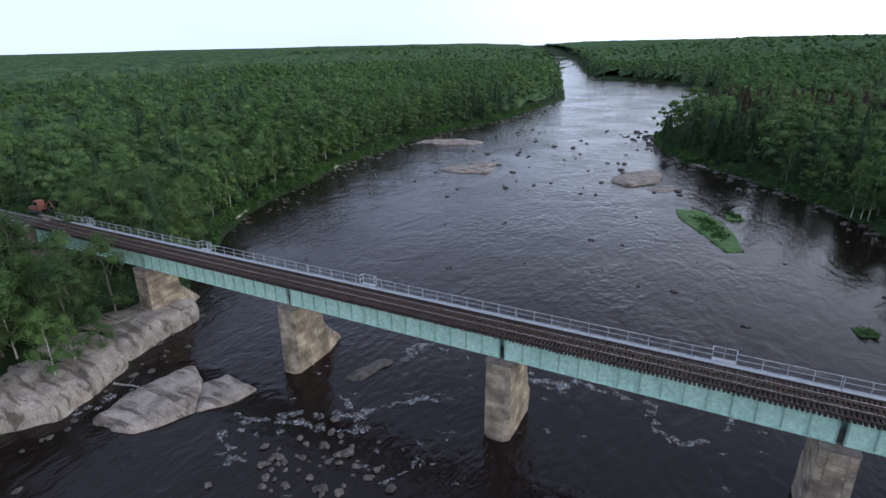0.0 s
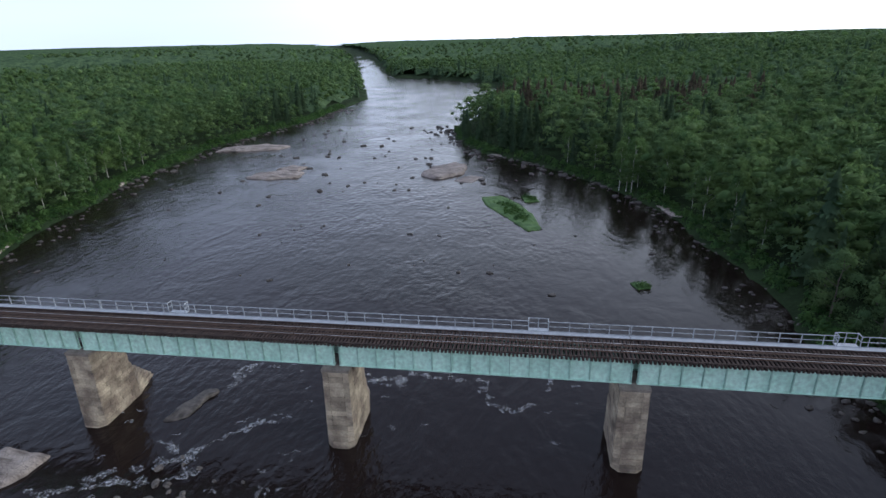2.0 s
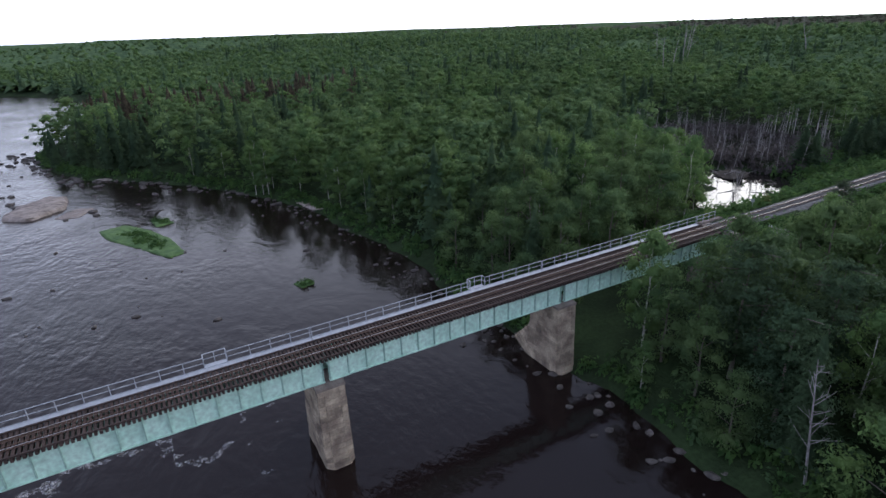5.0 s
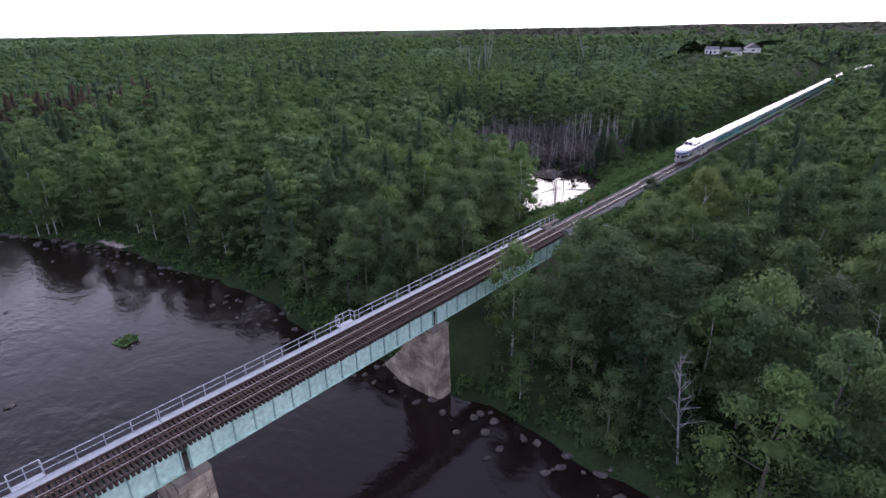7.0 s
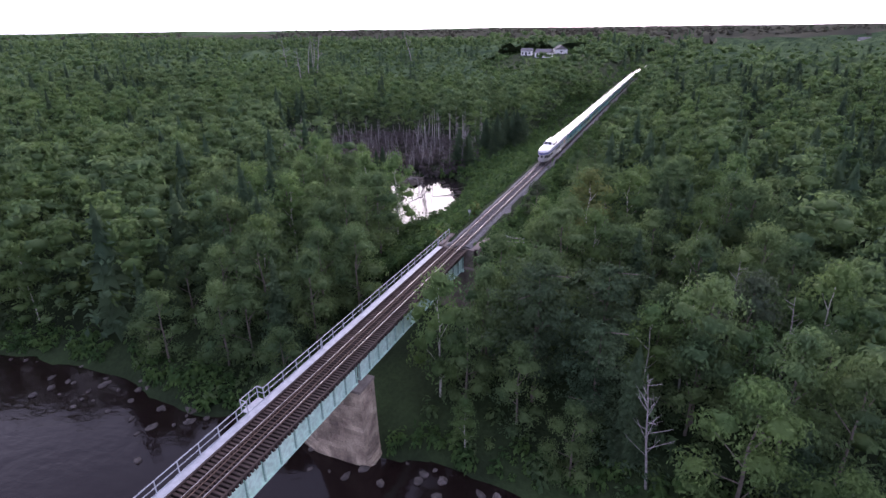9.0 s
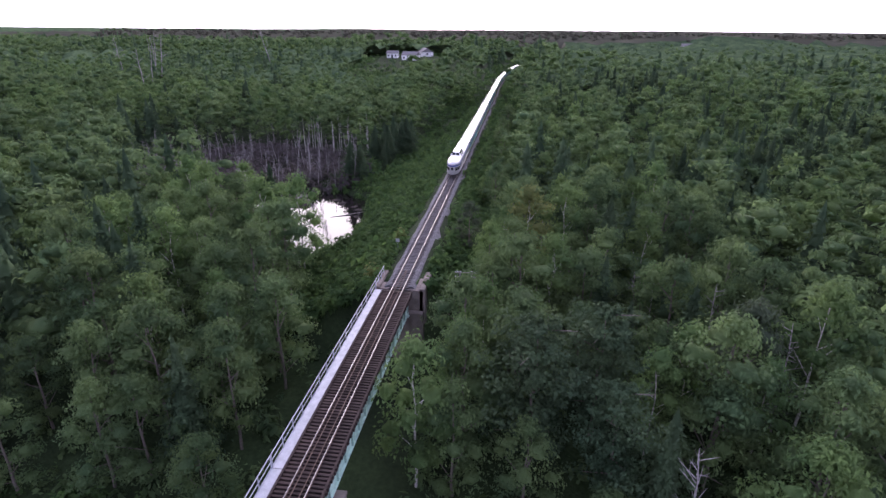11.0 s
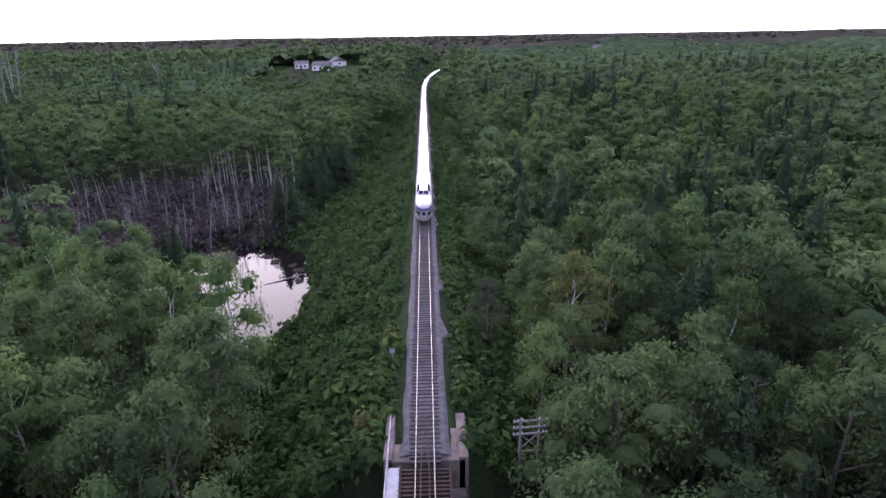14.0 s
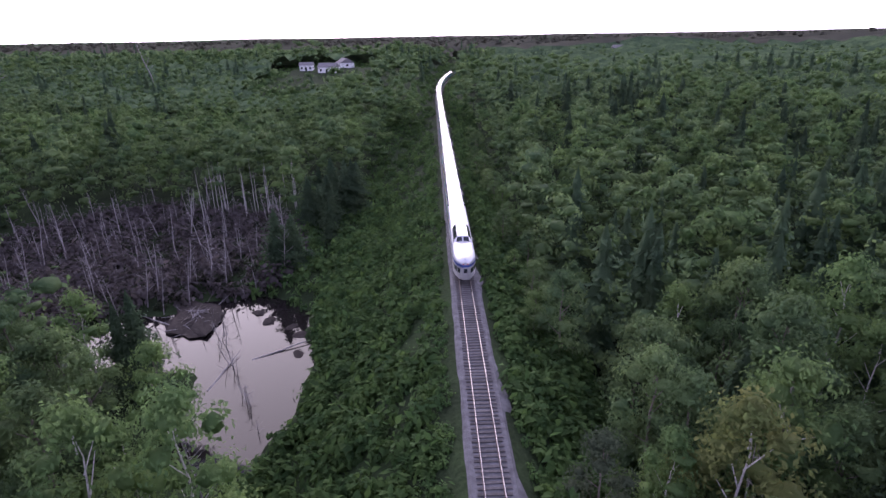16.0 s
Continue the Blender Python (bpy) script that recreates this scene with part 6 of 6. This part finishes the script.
for j, run in enumerate(RUNS):
    strong = (1.0, 0.7, 0.6, 0.9, 1.2, 0.6, 0.4, 0.8, 0.5, 0.3, 0.3)[j]
    for (ax, ay), (bx_, by_) in zip(run, run[1:]):
        for q in range(max(2, int(8 * strong))):
            u0 = r.uniform(-0.05, 0.75)
            u1 = u0 + r.uniform(0.15, 0.4)
            o = (r.gauss(0, 0.9 * strong), r.gauss(0, 0.9 * strong))
            crest([(ax + (bx_ - ax) * u + o[0], ay + (by_ - ay) * u + o[1]) for u in (u0, (u0 + u1) / 2, u1)], r.uniform(0.2, 0.6) * (0.6 + 0.5 * strong))
for _ in range(60):
    x, y = r.uniform(-32, 28), r.uniform(-22, 16)
    crest([(x, y), (x + r.uniform(0.4, 1.4), y + r.uniform(-0.4, 0.5))], r.uniform(0.12, 0.3))
tagged(new("white_water", mesh("white_water", foam, M_FOAM, smooth=True)), "broken white foam on the rapids", "foam", kind="stuff")


def islet(points, seed, label, count):
    base = part("grassy_islet", ledge(points, 0.55, seed, M_GRASS), M_GRASS)
    P = np.array(points)
    g = np.random.default_rng(int(seed * 10))
    c = P.mean(0)
    w = g.dirichlet(np.ones(len(P)) * 0.55, count)
    q = c + (w @ P - c) * 0.95
    V, Q, k = [], [], 0
    for x, y in q:
        v, f = SHRUBS[g.integers(0, 5)]
        s = g.uniform(0.5, 1.25)
        V.append(v * s + np.array([x, y, 0.35]))
        Q.append(f + k)
        k += len(v)
    ob = part("grass", array_mesh("grass", np.concatenate(V), np.concatenate(Q), M_SHRUB), None, base, "bright green grass and low shrubs")
    ob["kind"] = "stuff"
    return tagged(base, label, "islet", "islets in the river")


islet(((9, 103), (14, 104.5), (19, 97), (22.5, 88), (24, 78), (21, 77), (17, 85), (11, 95)), 1.1, "long grassy green islet in the river", 110)
islet(((20, 106), (23.5, 105), (24.5, 101), (21, 100)), 2.3, "small grassy green islet beside the long one", 26)
islet(((41, 46.5), (43.5, 46.5), (44, 44.5), (41.8, 44)), 3.7, "tiny tuft of green shrubs in the river", 12)

def lodge(x, y):
    """A heap of mud and sticks in the pond."""
    e = empty("beaver_lodge", pose(x, y, POND_Z))
    part("mound", boulder_mesh(71, M_MUD, 3), None, e, "dark mud and matted twigs", at=pose(0, 0, 0.05, 0, 0, 20) @ Matrix.Diagonal((6.5, 4.2, 1.15, 1)))
    rr = random.Random(9)
    for _ in range(48):
        a, d, ln = rr.uniform(0, 6.28), rr.uniform(0, 1), rr.uniform(1.0, 3.2)
        p = Vector((math.cos(a) * 6 * d, math.sin(a) * 4 * d, 1.0 - 0.85 * d))
        b_dir = rr.uniform(0, 6.28)
        part("stick", Shape().bar(p, p + Vector((math.cos(b_dir), math.sin(b_dir), rr.uniform(-0.1, 0.35))) * ln, 0.07, 0.03, sides=5), M_DEADWOOD if rr.random() < 0.5 else M_BARK, e)
    return tagged(e, "low dark heap of mud and sticks in the pond", "lodge")


lodge(169.5, 43.5)
for k, (x, y, s) in enumerate(((168, 31, 0.9), (171, 33.5, 0.7), (163.5, 24.8, 0.8), (166, 27, 0.6), (158, 24.2, 0.6), (160, 50, 1.0), (152, 45, 0.9))):
    ob = part("mud_hummock", boulder_mesh(80 + k, M_MUD), None, at=pose(x, y, POND_Z, 0, 0, 50 * k) @ Matrix.Diagonal((s * 1.9, s * 1.2, s * 0.5, 1)))
    tagged(ob, "dark muddy hummock standing in the pond", "hummock", "hummocks in the pond")
for k in range(16):
    x, y = 141 + (k * 7.3) % 30, 25 + (k * 4.1) % 17
    if pond_inside(np.float64(x), np.float64(y)) > 0.1:
        ob = part("dead_tree", DEAD[k % 8], None, at=pose(x, y, POND_Z - 0.6, 0, 5 * (k % 3), 40 * k) @ Matrix.Diagonal((0.5, 0.5, 0.22 + 0.05 * (k % 4), 1)))
        tagged(ob, "thin bare dead stem standing in the pond", "dead tree", "dead trees round the pond")

# ---------------------------------------------------------------- line-side things
def pole_frame(x, y, top, label):
    e = empty("pole_frame", pose(x, y, float(height(x, y)), 0, 0, 4))
    h = top - float(height(x, y))
    for dy in (-0.8, 0.8):
        part("pole", Shape().bar((0, dy, -1), (0, dy, h), 0.15, 0.11, sides=10), M_POLE, e)
    for k in range(3):
        arm = part("crossarm", Shape().box(-0.2, -0.09, -1.5, 1.5, h - 0.25 - 0.65 * k, h - 0.1 - 0.65 * k), M_POLE, e, "weathered timber crossarm")
        for j in range(6):
            y0 = (-1.4, -1.1, -0.7, 0.7, 1.1, 1.4)[j]
            part("insulator", Shape().bar((-0.145, y0, h - 0.1 - 0.65 * k), (-0.145, y0, h + 0.06 - 0.65 * k), 0.055, 0.035, sides=7), M_GLASSINS, arm, "pale glass insulator")
    for sg in (-1, 1):
        part("brace", Shape().bar((0.13, -0.8 * sg, h - 1.7), (0.13, 0.8 * sg, h - 3.3), 0.05, sides=5), M_POLE, e)
    part("tie_bar", Shape().box(-0.12, 0.0, -1.0, 1.0, h - 3.45, h - 3.3), M_POLE, e)
    return tagged(e, label, "telegraph pole", "telegraph poles along the line")


pole_frame(99.5, -8.8, 15.5, "weathered double timber telegraph pole with three crossarms")
PX, PY, PZ = 84.2, -8.9, 11.0
e = empty("telegraph_pole", pose(PX, PY, float(height(PX, PY))))
h = PZ - float(height(PX, PY))
part("pole", Shape().bar((0, 0, -1), (0, 0, h), 0.16, 0.11, sides=10), M_POLE, e)
part("crossarm", Shape().box(-0.18, -0.07, -1.3, 1.3, h - 0.25, h - 0.12), M_POLE, e)
tagged(e, "single weathered timber telegraph pole with one crossarm", "telegraph pole", "telegraph poles along the line")
sign = empty("trackside_sign", pose(112.6, 3.4, float(height(112.6, 3.4))))
part("post", Shape().box(-0.03, 0.03, -0.03, 0.03, -0.3, 1.9), M_GALV, sign)
part("plate", Shape().box(-0.06, -0.035, -0.28, 0.28, 1.4, 1.95), M_GALV, sign, "plain grey plate")
tagged(sign, "small grey sign plate on a post beside the track", "sign")


def machine(x, y):
    """A small red crawler machine parked by the line."""
    e = empty("track_machine", pose(x, y, RAIL_Z - 0.42, 0, 0, 12))
    for dy in (-0.9, 0.9):
        part("crawler", Shape().box(-1.6, 1.6, dy - 0.25, dy + 0.25, 0.0, 0.75), M_UNDER, e, bevel=0.15)
    part("body", Shape().box(-1.7, 1.2, -0.85, 0.85, 0.75, 1.55), M_RUST, e, bevel=0.1)
    cab = part("cab", Shape().box(-0.3, 1.0, -0.75, 0.75, 1.55, 2.7), M_RUST, e, bevel=0.06)
    part("cab_window", Shape().box(-0.1, 0.8, -0.78, -0.74, 1.85, 2.5), M_WINDOW, cab)
    part("boom", Shape().bar((1.1, 0.3, 1.2), (3.0, 0.3, 2.6), 0.14, 0.11).bar((3.0, 0.3, 2.6), (3.8, 0.3, 0.7), 0.11, 0.09), M_RUST, e)
    return tagged(e, "rust-red crawler machine parked beside the track", "machine")


machine(-104.5, 4.0)


def house(x, y, yaw, w, d, h):
    e = empty("house", pose(x, y, float(height(x, y)) - 0.2, 0, 0, yaw))
    part("wall", Shape().box(-w / 2, w / 2, -d / 2, d / 2, 0, h), M_SIDING, e, "white clapboard walls")
    rise = d * 0.32
    part("roof", Shape().add([(-w / 2 - 0.4, -d / 2 - 0.4, h), (w / 2 + 0.4, -d / 2 - 0.4, h), (w / 2 + 0.4, d / 2 + 0.4, h), (-w / 2 - 0.4, d / 2 + 0.4, h), (-w / 2 - 0.4, 0, h + rise), (w / 2 + 0.4, 0, h + rise)],
                             [(0, 1, 5, 4), (2, 3, 4, 5), (3, 2, 1, 0), (0, 4, 3), (1, 2, 5)]), M_ROOFHOUSE, e, "grey shingle gable roof")
    for k in range(3):
        for sg in (-1, 1):
            xx = -w / 2 + w * (k + 0.5) / 3
            part("window" if k != 1 else "door", Shape().box(xx - 0.6, xx + 0.6, sg * d / 2 - 0.05, sg * d / 2 + 0.05, 1.0 if k != 1 else 0.1, 2.3), M_WINDOW, e)
    part("window", Shape().box(-w / 2 - 0.05, -w / 2 + 0.05, -0.7, 0.7, 1.2, 2.4), M_WINDOW, e)
    return tagged(e, "white clapboard house with a grey gable roof", "house", "houses of the far settlement")


for x, y, yaw, w, d in HOUSES:
    house(x, y, yaw, w, d, 3.2 if x < 600 else 6.5)
